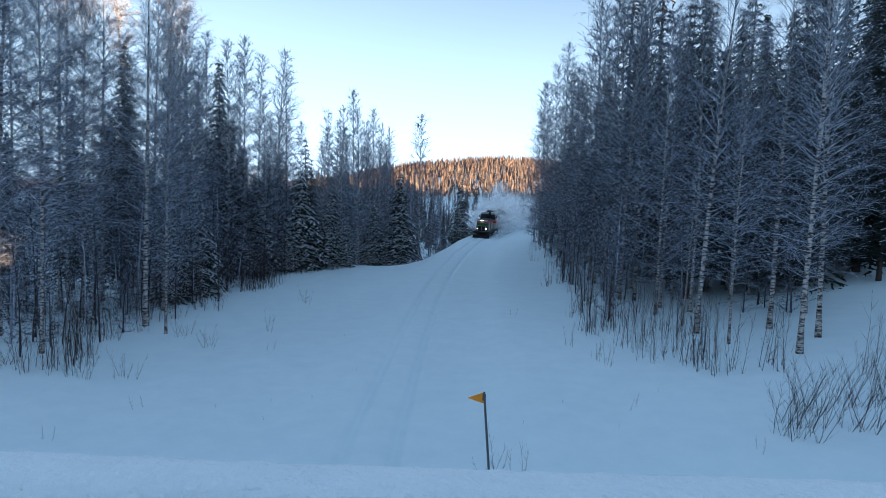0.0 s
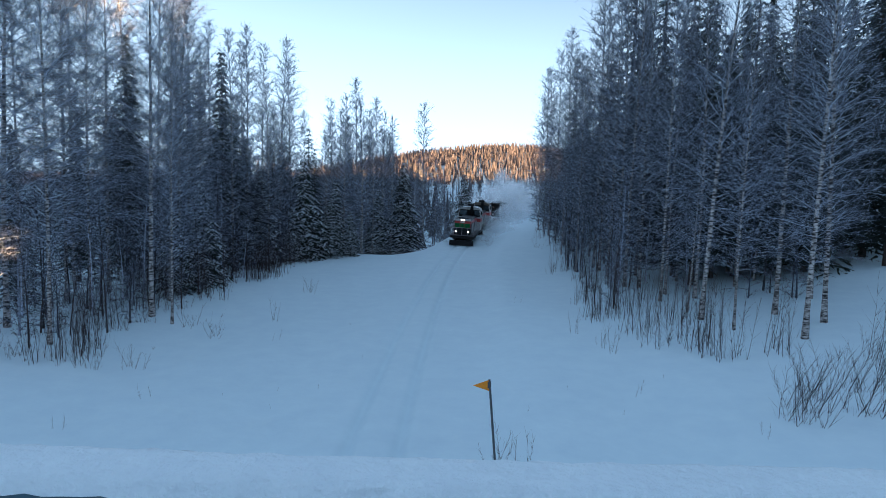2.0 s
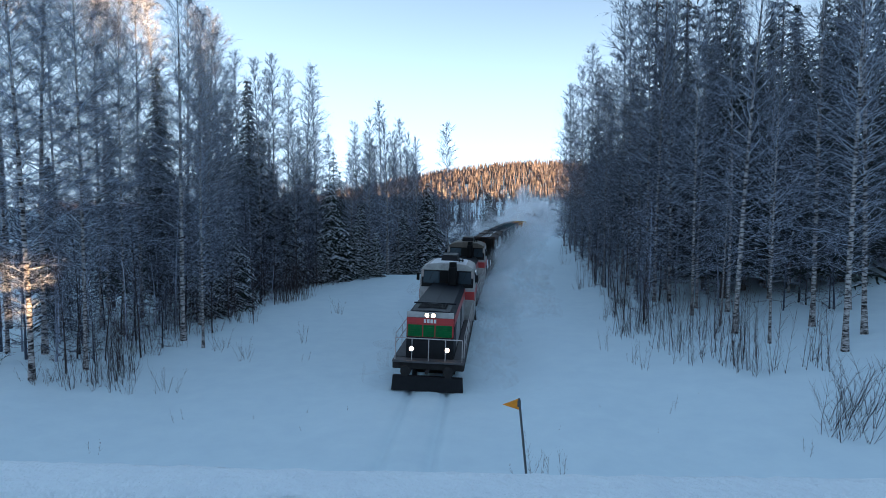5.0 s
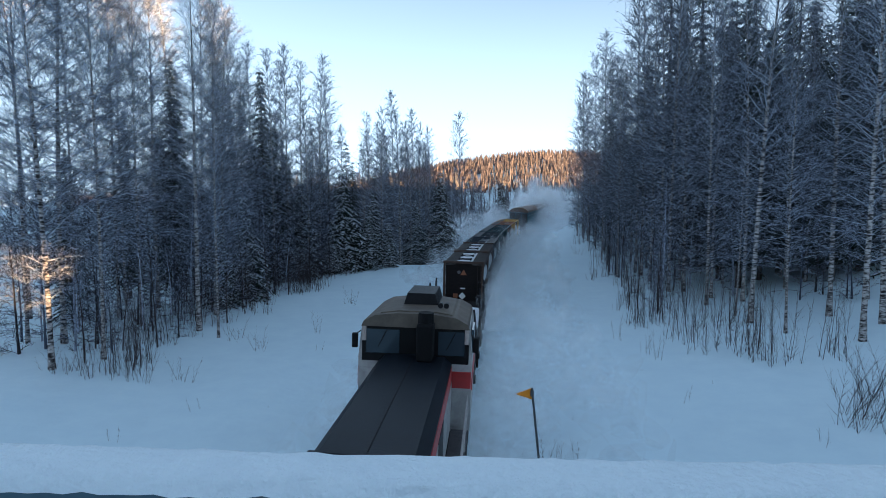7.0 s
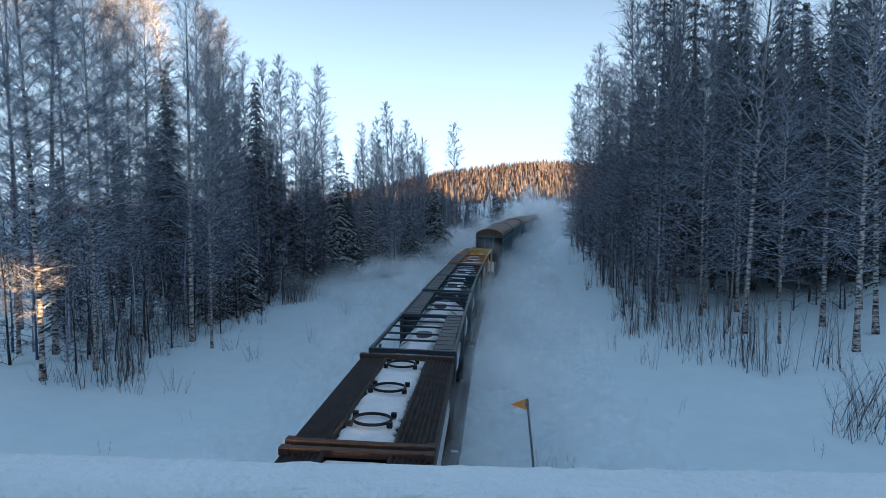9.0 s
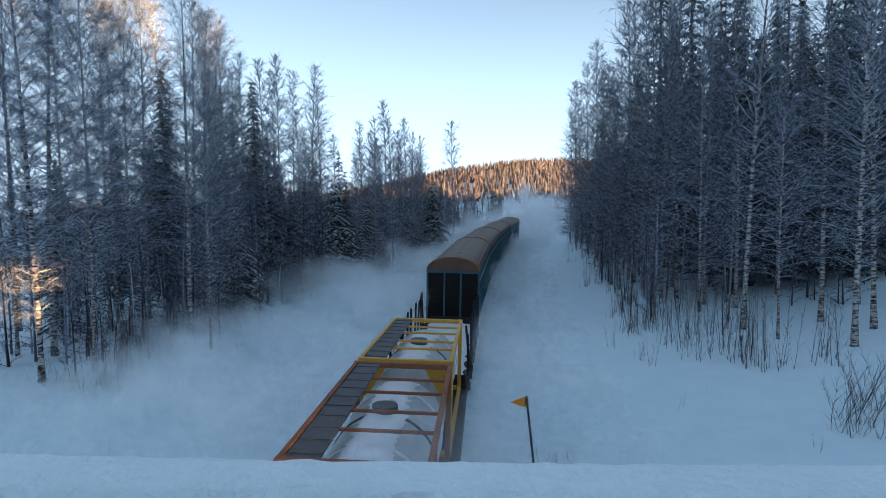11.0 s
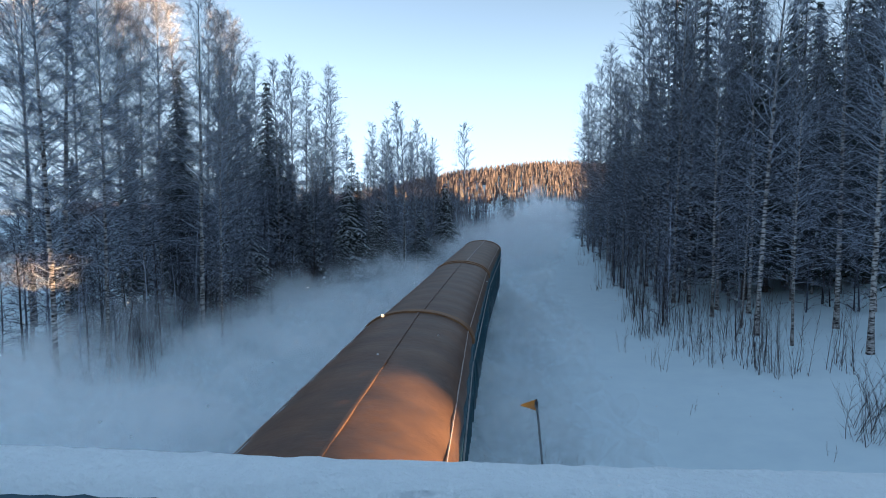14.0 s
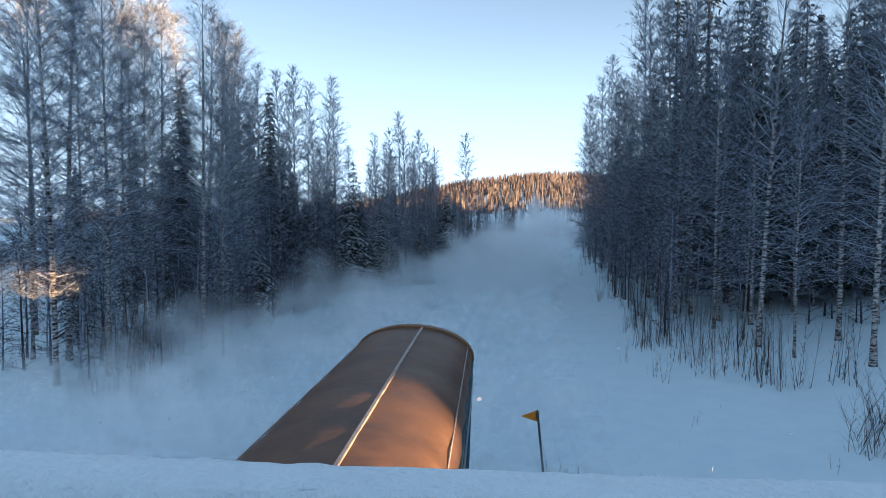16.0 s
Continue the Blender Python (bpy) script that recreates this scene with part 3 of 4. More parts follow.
# ---- paints and metals ----
STEEL = material("dark_steel", (0.022, 0.022, 0.025), 0.55, 0.4, bump=0.2)
UNDER = material("sooty_underframe", (0.014, 0.013, 0.013), 0.8, 0.1, second=(0.035, 0.033, 0.033), scale=4.0, bump=0.3)
WHITE = material("grimy_white_paint", (0.5, 0.49, 0.47), 0.5, second=(0.24, 0.23, 0.22), scale=2.5, bump=0.1)
RED = material("red_paint", (0.42, 0.03, 0.03), 0.45, second=(0.24, 0.025, 0.025), scale=3.0, bump=0.1)
GREEN = material("green_paint", (0.02, 0.15, 0.035), 0.5, second=(0.012, 0.08, 0.022), scale=4.0)
HOODTOP = material("blue_grey_hood_paint", (0.009, 0.013, 0.021), 0.5, second=(0.004, 0.0055, 0.009), scale=1.6, bump=0.15)
SOOTROOF = material("grimy_beige_roof_paint", (0.17, 0.14, 0.11), 0.6, second=(0.07, 0.06, 0.05), scale=1.6, bump=0.15)
BLACK = material("black_rubber", (0.006, 0.006, 0.007), 0.6)
SOOT = material("sooty_exhaust_steel", (0.008, 0.008, 0.009), 0.75, 0.2, bump=0.3)
RAILWHITE = material("pale_handrail_paint", (0.5, 0.48, 0.47), 0.5, second=(0.33, 0.3, 0.29))
BROWNBOX = material("brown_black_container_paint", (0.026, 0.016, 0.013), 0.6, second=(0.01, 0.007, 0.007), scale=2.0, bump=0.25)
BROWNFRAME = material("worn_brown_frame_paint", (0.085, 0.055, 0.042), 0.6, second=(0.04, 0.026, 0.021), scale=5.0, bump=0.25)
CORR = material("rusty_corrugated_steel", (0.09, 0.078, 0.074), 0.6, 0.2, second=(0.016, 0.012, 0.012), scale=3.5, bump=0.2)
TANK = material("frosted_tank_cladding", (0.55, 0.57, 0.58), 0.5, second=(0.36, 0.38, 0.4), scale=2.2, bump=0.12)
GREYBLUE = material("slate_blue_frame_paint", (0.035, 0.047, 0.062), 0.5, second=(0.016, 0.021, 0.03))
TEAL = material("teal_frame_paint", (0.014, 0.05, 0.062), 0.5, second=(0.008, 0.022, 0.03))
RUST = material("orange_rust_paint", (0.3, 0.11, 0.05), 0.65, second=(0.13, 0.06, 0.035), scale=3.0)
YELLOW = material("yellow_frame_paint", (0.62, 0.34, 0.04), 0.5, second=(0.4, 0.22, 0.04), scale=3.0)
GRATE = material("walkway_grating", (0.13, 0.125, 0.13), 0.6, 0.4, second=(0.07, 0.07, 0.075), scale=8.0)
TARP = material("brown_tarpaulin", (0.155, 0.09, 0.056), 0.55, second=(0.07, 0.045, 0.036), scale=1.1, bump=0.3, bump_scale=6.0, object_random=0.15)
TARP_EDGE = material("tarpaulin_hem", (0.26, 0.14, 0.065), 0.6, second=(0.14, 0.08, 0.045), scale=3.0)
SEAM = material("pale_worn_seam", (0.5, 0.45, 0.42), 0.7, second=(0.28, 0.22, 0.19), scale=5.0)
BLUEWALL = material("faded_blue_wagon_paint", (0.05, 0.12, 0.16), 0.6, second=(0.03, 0.065, 0.085), scale=2.0, bump=0.2)
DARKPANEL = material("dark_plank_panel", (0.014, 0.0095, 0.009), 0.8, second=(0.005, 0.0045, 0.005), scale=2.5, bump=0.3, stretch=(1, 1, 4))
INK = material("black_lettering", (0.03, 0.03, 0.035), 0.6)
LETTER = material("white_lettering", (0.75, 0.74, 0.72), 0.6)
SIGN_ORANGE = material("orange_flag_plate", (0.85, 0.33, 0.02), 0.5, second=(0.62, 0.22, 0.02), scale=12.0)
POSTGREY = material("galvanised_post", (0.12, 0.13, 0.14), 0.5, 0.5)
TEALRAIL = material("blue_grey_rail_paint", (0.08, 0.14, 0.18), 0.55, second=(0.05, 0.09, 0.12), scale=8.0)
CONCRETE = material("deck_concrete", (0.32, 0.31, 0.3), 0.85, bump=0.3)


def powder(name, cover):
    """Airborne powder: thin scraps that scatter light to both sides and let most of it by."""
    m = bpy.data.materials.new(name)
    m.use_nodes = True
    n, l = m.node_tree.nodes, m.node_tree.links
    n.remove(n["Principled BSDF"])
    d, t, c, two, mix = n.new("ShaderNodeBsdfDiffuse"), n.new("ShaderNodeBsdfTranslucent"), n.new("ShaderNodeBsdfTransparent"), n.new("ShaderNodeMixShader"), n.new("ShaderNodeMixShader")
    d.inputs["Color"].default_value = t.inputs["Color"].default_value = (0.93, 0.95, 0.97, 1)
    l.new(d.outputs[0], two.inputs[1])
    l.new(t.outputs[0], two.inputs[2])
    mix.inputs[0].default_value = cover
    l.new(c.outputs[0], mix.inputs[1])
    l.new(two.outputs[0], mix.inputs[2])
    l.new(mix.outputs[0], n["Material Output"].inputs["Surface"])
    return m


DUST = powder("blown_snow", 0.062)
FLAKE = powder("snowflake", 0.7)
scene.cycles.transparent_max_bounces = 128


def glass(name, tint):
    m = bpy.data.materials.new(name)
    m.use_nodes = True
    b = m.node_tree.nodes["Principled BSDF"]
    b.inputs["Base Color"].default_value, b.inputs["Roughness"].default_value, b.inputs["Transmission Weight"].default_value = (*tint, 1), 0.05, 0.35
    return m


def glow(name, colour, power):
    m = bpy.data.materials.new(name)
    m.use_nodes = True
    b = m.node_tree.nodes["Principled BSDF"]
    b.inputs["Base Color"].default_value = (*colour, 1)
    b.inputs["Emission Color"].default_value, b.inputs["Emission Strength"].default_value = (*colour, 1), power
    return m


PANE = glass("cab_glass", (0.05, 0.07, 0.09))
HEADLIGHT = glow("lit_headlight", (1.0, 0.66, 0.4), 1.6)
LENS = glass("unlit_lens", (0.5, 0.52, 0.55))

SPEED = 16.4
MOVERS = []


def vehicle(ob, front, length, speed=SPEED):
    """Notes a thing that moves along the track, and where its front is at the start."""
    MOVERS.append((ob, front + length / 2, speed))
    return ob


def new_box(*a):
    return box(bmesh.new(), *a)


def bogie(parent, y, wheelbase=2.0):
    b = part("bogie", box(box(new_box(-1.05, y - 1.5, 0.45, -0.9, y + 1.5, 0.85, 0.04), 0.9, y - 1.5, 0.45, 1.05, y + 1.5, 0.85, 0.04), -0.9, y - 0.25, 0.5, 0.9, y + 0.25, 0.8, 0.03), UNDER, parent)
    for dy in (-wheelbase / 2, wheelbase / 2):
        w = bmesh.new()
        for x in (-0.762, 0.762):
            rod(w, (x - 0.065, y + dy, 0.46), (x + 0.065, y + dy, 0.46), 0.46, sides=20)
        rod(w, (-0.8, y + dy, 0.46), (0.8, y + dy, 0.46), 0.08)
        part("wheelset", w, STEEL, b)


def buffers(parent, y, way):
    for x in (-0.875, 0.875):
        b = rod(bmesh.new(), (x, y, 1.05), (x, y + way * 0.4, 1.05), 0.1, sides=12)
        rod(b, (x, y + way * 0.4, 1.05), (x, y + way * 0.46, 1.05), 0.22, sides=16)
        part("buffer", b, UNDER, parent)
    part("coupler", rod(bmesh.new(), (0, y, 1.02), (0, y + way * 0.5, 1.02), 0.07), UNDER, parent)


# ---- the diesel locomotives ----
def hood(bm, w, z0, z1, y0, y1, slope=0.0):
    """A bonnet with chamfered upper edges; slope drops its front's upper edge."""
    prof = [(-w, z0), (w, z0), (w, z1 - 0.22), (w - 0.2, z1 - 0.03), (0, z1), (-w + 0.2, z1 - 0.03), (-w, z1 - 0.22)]
    prism(bm, prof, y0, y1)
    return bm


def locomotive(lit):
    lo = thing("locomotive", "white, red and green diesel locomotive with " + ("lit headlights" if lit else "unlit headlights, coupled behind another"), "locomotive", "locomotives of the freight train")
    L = 7.2
    part("frame", box(new_box(-1.5, -L + 0.45, 1.0, 1.5, L - 0.45, 1.35, 0.05), -1.0, -3.0, 0.45, 1.0, 3.0, 1.0, 0.1), UNDER, lo)
    for y in (-3.9, 3.9):
        bogie(lo, y, 2.2)
    buffers(lo, -L + 0.45, -1)
    buffers(lo, L - 0.45, 1)
    # snow plough under the front beam
    pl = bmesh.new()
    prism(pl, [(-1.5, 0.12), (1.5, 0.12), (1.45, 0.75), (-1.45, 0.75)], -L + 0.3, -L + 0.5)
    part("plough", pl, STEEL, lo)
    # long bonnet before the cab
    fb = hood(bmesh.new(), 1.0, 1.35, 3.42, -6.3, 2.1)
    h = part("front_hood", fb, HOODTOP, lo, "blue-grey engine bonnet")
    # raised ribs and seam along its roof
    part("roof_seam", new_box(-0.02, -4.4, 3.405, 0.02, 1.9, 3.435, 0.008), STEEL, h)
    part("roof_lip", new_box(-0.95, -4.5, 3.38, 0.95, -4.4, 3.45, 0.02), HOODTOP, h)
    # the nose: a grille in the roof, white brow, red band, green grille panels
    part("roof_grille", new_box(-0.62, -5.75, 3.36, 0.62, -4.65, 3.425, 0.02), BLACK, h)
    for i in range(9):
        part("grille_slat", new_box(-0.6, -5.7 + i * 0.12, 3.42, 0.6, -5.66 + i * 0.12, 3.44), BLACK, h)
    part("brow", new_box(-0.99, -6.37, 3.12, 0.99, -6.3, 3.36, 0.02), WHITE, h, "white nose brow")
    part("number_band", new_box(-0.99, -6.365, 2.84, 0.99, -6.3, 3.11, 0.012), RED, h, "red nose band")
    for i in range(4):
        part("number_bar", new_box(-0.27 + i * 0.14, -6.374, 2.9, -0.17 + i * 0.14, -6.366, 3.06), LETTER, h)
    for x0, x1 in ((-0.95, -0.33), (-0.29, 0.19), (0.23, 0.93)):
        g = part("grille_panel", new_box(x0, -6.36, 2.3, x1, -6.3, 2.81, 0.012), GREEN, h, "green radiator grille panel")
        for k in range(5):
            part("louvre", new_box(x0 + 0.03, -6.372, 2.36 + k * 0.085, x1 - 0.03, -6.361, 2.375 + k * 0.085), GREEN, g)
    part("grille_surround", new_box(-0.99, -6.348, 2.29, 0.99, -6.3, 2.835, 0.01), RED, h, "red panel round the grilles")
    part("apron", new_box(-1.0, -6.35, 1.36, 1.0, -6.3, 2.28, 0.02), STEEL, h)
    # headlights
    for x in (-0.13, 0.13):
        c = part("headlamp", rod(bmesh.new(), (x, -6.46, 3.24), (x, -6.36, 3.24), 0.115, sides=18), BLACK, h)
        part("lens", rod(bmesh.new(), (x, -6.475, 3.24), (x, -6.462, 3.24), 0.09, sides=18), HEADLIGHT if lit else LENS, c)
    for x in (-0.75, 0.75):
        c = part("marker_lamp", rod(bmesh.new(), (x, -6.46, 1.8), (x, -6.36, 1.8), 0.13, sides=18), BLACK, h)
        part("lens", rod(bmesh.new(), (x, -6.475, 1.8), (x, -6.462, 1.8), 0.095, sides=18), HEADLIGHT if lit else LENS, c)
    # bonnet sides: red band over white doors
    for s in (-1, 1):
        part("side_band", new_box(s * 1.0, -6.2, 2.75, s * 1.018, 2.05, 3.15, 0.006), RED, h)
        for i in range(6):
            part("side_door", new_box(s * 1.0, -6.15 + i * 1.36, 1.5, s * 1.022, -4.87 + i * 1.36, 2.72, 0.006), WHITE if i % 3 else STEEL, h)
        part("walkway", new_box(s * 1.03, -6.3, 1.35, s * 1.5, 2.05, 1.42, 0.01), GRATE, lo)
        # walkway handrail
        r = bmesh.new()
        for y in (-6.2, -4.5, -2.8, -1.1, 0.6, 1.95):
            rod(r, (s * 1.46, y, 1.42), (s * 1.46, y, 2.38), 0.018, sides=6)
        for z in (1.95, 2.38):
            rod(r, (s * 1.46, -6.2, z), (s * 1.46, 1.95, z), 0.02, sides=6)
        part("handrail", r, RAILWHITE, lo, "pale painted handrail")
    r = bmesh.new()
    for x in (-1.4, -0.7, 0.0, 0.7, 1.4):
        rod(r, (x, -6.7, 1.35), (x, -6.7, 2.3), 0.02, sides=6)
    rod(r, (-1.4, -6.7, 2.3), (1.4, -6.7, 2.3), 0.022, sides=6)
    part("end_rail", r, RAILWHITE, lo)
    part("platform", new_box(-1.5, -6.85, 1.3, 1.5, -6.3, 1.38, 0.01), GRATE, lo)
    # the cab
    cb = bmesh.new()
    prism(cb, [(-1.53, 1.35), (1.53, 1.35), (1.55, 3.3), (1.46, 4.2), (-1.46, 4.2), (-1.55, 3.3)], 2.1, 5.1)
    cab = part("cab", cb, WHITE, lo, "white cab body")
    part("black_front", new_box(-1.45, 2.075, 3.2, 1.45, 2.1, 4.19, 0.01), BLACK, cab)
    for x0, x1 in ((-1.34, -0.42), (0.62, 1.34)):
        w = part("windscreen", new_box(x0, 2.055, 3.42, x1, 2.078, 4.08, 0.01), PANE, cab, "dark cab windscreen")
        wb = rod(bmesh.new(), ((x0 + x1) / 2 + 0.1, 2.045, 4.05), ((x0 + x1) / 2 - 0.12, 2.045, 3.6), 0.013, sides=5)
        part("wiper", wb, BLACK, w)
        for z in (4.08, 3.38):
            part("gasket", new_box(x0 - 0.03, 2.05, z, x1 + 0.03, 2.09, z + 0.04), BLACK, w)
    for s in (-1, 1):
        part("cab_band", new_box(s * 1.05 if s < 0 else 1.02, 2.06, 2.55, s * 1.53, 2.1, 3.0, 0.01), RED if s > 0 else WHITE, cab)
        part("side_window", new_box(s * 1.50, 2.6, 3.4, s * 1.56, 3.7, 4.05, 0.01), PANE, cab)
        part("side_band", new_box(s * 1.535, 2.12, 2.5, s * 1.565, 5.05, 3.05, 0.01), RED, cab)
        mr = box(bmesh.new(), s * 1.56, 2.0, 3.55, s * 1.72, 2.12, 3.95, 0.03)
        rod(mr, (s * 1.5, 2.15, 4.0), (s * 1.63, 2.06, 3.9), 0.015)
        part("mirror", mr, BLACK, cab)
        part("lamp_cover", new_box(s * 1.33, 2.04, 3.75, s * 1.45, 2.08, 4.15, 0.02), SEAM, cab)
    rf = bmesh.new()
    prism(rf, [(-1.46, 4.16), (1.46, 4.16), (1.4, 4.3), (1.1, 4.46), (0.5, 4.54), (-0.5, 4.54), (-1.1, 4.46), (-1.4, 4.3)], 2.0, 5.2)
    roof = part("cab_roof", rf, WHITE if lit else SOOTROOF, cab, "snow-dusted white cab roof" if lit else "grimy beige cab roof")
    part("roof_snow", prism(bmesh.new(), [(-1.1, 4.42), (1.1, 4.42), (0.95, 4.51), (0.5, 4.575), (-0.5, 4.572), (-0.95, 4.505)], 2.25, 5.0), SNOW_ROOF if lit else SOOTROOF, roof)
    bx = bmesh.new()
    prism(bx, [(-0.52, 4.48), (0.52, 4.48), (0.4, 4.9), (-0.4, 4.9)], 3.3, 4.9)
    part("roof_unit", bx, STEEL, roof, "dark roof ventilation unit")
    for x in (0.62, 0.78):
        part("horn", rod(bmesh.new(), (x, 2.6, 4.68), (x, 3.1, 4.68), 0.075, 0.03, 12), STEEL, roof)
    # the exhaust before the windscreen
    ex = bmesh.new()
    box(ex, 0.1, 1.35, 3.38, 0.54, 1.95, 4.4, 0.08)
    rod(ex, (0.32, 1.65, 4.35), (0.32, 1.65, 4.66), 0.21, 0.2, 16)
    part("exhaust", ex, SOOT, lo, "tall sooty exhaust stack")
    # short bonnet behind
    rb = hood(bmesh.new(), 1.0, 1.35, 3.2, 5.1, 6.6)
    part("rear_hood", rb, HOODTOP, lo)
    part("rear_grille", new_box(-0.6, 5.3, 3.17, 0.6, 6.4, 3.23, 0.02), BLACK, lo)
    return lo


# ---- wagons ----
def flat_frame(name, label, length, group):
    w = thing(name, label, "wagon", group)
    h = length / 2
    part("deck", new_box(-1.4, -h + 0.35, 1.02, 1.4, h - 0.35, 1.2, 0.03), UNDER, w)
    for s in (-1, 1):
        part("side_sill", new_box(s * 1.4, -h + 0.35, 0.85, s * 1.46, h - 0.35, 1.22, 0.01), STEEL, w)
    for y in (-h + 2.2, h - 2.2):
        bogie(w, y, 1.85)
    buffers(w, -h + 0.35, -1)
    buffers(w, h - 0.35, 1)
    return w


def snow_slab(w, x0, y0, x1, y1, z, thick, seed):
    """An uneven layer of snow with a ragged edge."""
    rnd = random.Random(seed)
    nx, ny = 10, 40
    V, F = [], []
    for j in range(ny + 1):
        for i in range(nx + 1):
            ex = min(i, nx - i) / (nx / 2)
            ey = min(j, ny - j) / (ny / 2)
            x = x0 + (x1 - x0) * i / nx + (rnd.uniform(-0.09, 0.09) if i in (0, nx) else 0)
            y = y0 + (y1 - y0) * j / ny
            V.append((x, y, z + thick * min(1, 2.5 * ex) ** 0.5 * min(1, 9 * ey) ** 0.5 * (0.75 + 0.5 * noise.noise((x * 1.2, y * 0.7, seed)))))
    for j in range(ny):
        for i in range(nx):
            a = j * (nx + 1) + i
            F.append((a, a + 1, a + nx + 2, a + nx + 1))
    return sheet("snow_load", V, F, SNOW_ROOF, w, smooth=True)


def stake_wagon(length, per_side, seed):
    w = flat_frame("stake_wagon", "empty flat wagon with upright steel stakes and a layer of snow", length, "flat wagons of the freight train")
    rnd = random.Random(seed)
    h = length / 2
    for s in (-1, 1):
        for i in range(per_side):
            y = -h + 0.9 + (length - 1.8) * (i + (0.25 if i % 2 else 0.0)) / (per_side - 0.6)
            lean = rnd.uniform(-0.12, 0.06)
            b = bmesh.new()
            box(b, -0.045, -0.05, 0, 0.045, 0.05, 2.0, 0.012, Matrix.Translation((s * 1.47, y, 1.0)) @ Matrix.Rotation(lean * s, 4, "Y") @ Matrix.Rotation(rnd.uniform(-0.04, 0.04), 4, "X"))
            k = part("stake", b, STEEL, w)
            part("bracket", new_box(s * 1.44, y - 0.1, 0.86, s * 1.54, y + 0.1, 1.16, 0.01), UNDER, k)
    for y in (-h + 0.5, h - 0.5):
        part("end_board", new_box(-1.35, y - 0.03, 1.2, 1.35, y + 0.03, 1.55, 0.01), UNDER, w)
    tagged(snow_slab(w, -1.22, -h + 0.7, 1.22, h - 0.7, 1.2, 0.28, seed), "thick layer of snow on the deck")
    return w


def lid_ring(parent, y, z):
    """An oval hatch ring with its lugs."""
    n = 20
    V, F = [], []
    for i in range(n):
        a = 2 * math.pi * i / n
        for k in range(6):
            c = 2 * math.pi * k / 6
            r = 0.028 * math.cos(c)
            V.append(((0.34 + r) * math.cos(a), y + (0.3 + r) * math.sin(a), z + 0.028 * math.sin(c)))
    for i in range(n):
        for k in range(6):
            F.append((i * 6 + k, (i + 1) % n * 6 + k, (i + 1) % n * 6 + (k + 1) % 6, i * 6 + (k + 1) % 6))
    ring = sheet("manlid", V, F, STEEL, parent, smooth=True)
    for x0, x1 in ((-0.4, -0.3), (0.3, 0.4)):
        for y0, y1 in ((-0.29, -0.21), (0.21, 0.29)):
            part("lug", new_box(x0, y + y0, z - 0.05, x1, y + y1, z + 0.05, 0.01), STEEL, ring)
    return ring


def corner_posts(t, mat, z0, z1, h, size=0.15, w=1.219):
    for y in (-h, h):
        ys = (y, y + size) if y < 0 else (y - size, y)
        f = bmesh.new()
        for s in (-1, 1):
            box(f, s * w, ys[0], z0, s * (w - size), ys[1], z1, 0.015)
        box(f, -w + size, ys[0], z1 - size, w - size, ys[1], z1, 0.015)
        box(f, -w + size, ys[0], z0, w - size, ys[1], z0 + size, 0.015)
        p = part("end_frame", f, mat, t)
        for s in (-1, 1):
            part("corner_casting", new_box(s * (w + 0.004), y - 0.006 if y < 0 else y - 0.172, z1 - 0.115, s * (w - 0.16), y + 0.172 if y < 0 else y + 0.006, z1 + 0.006, 0.01), mat, p)


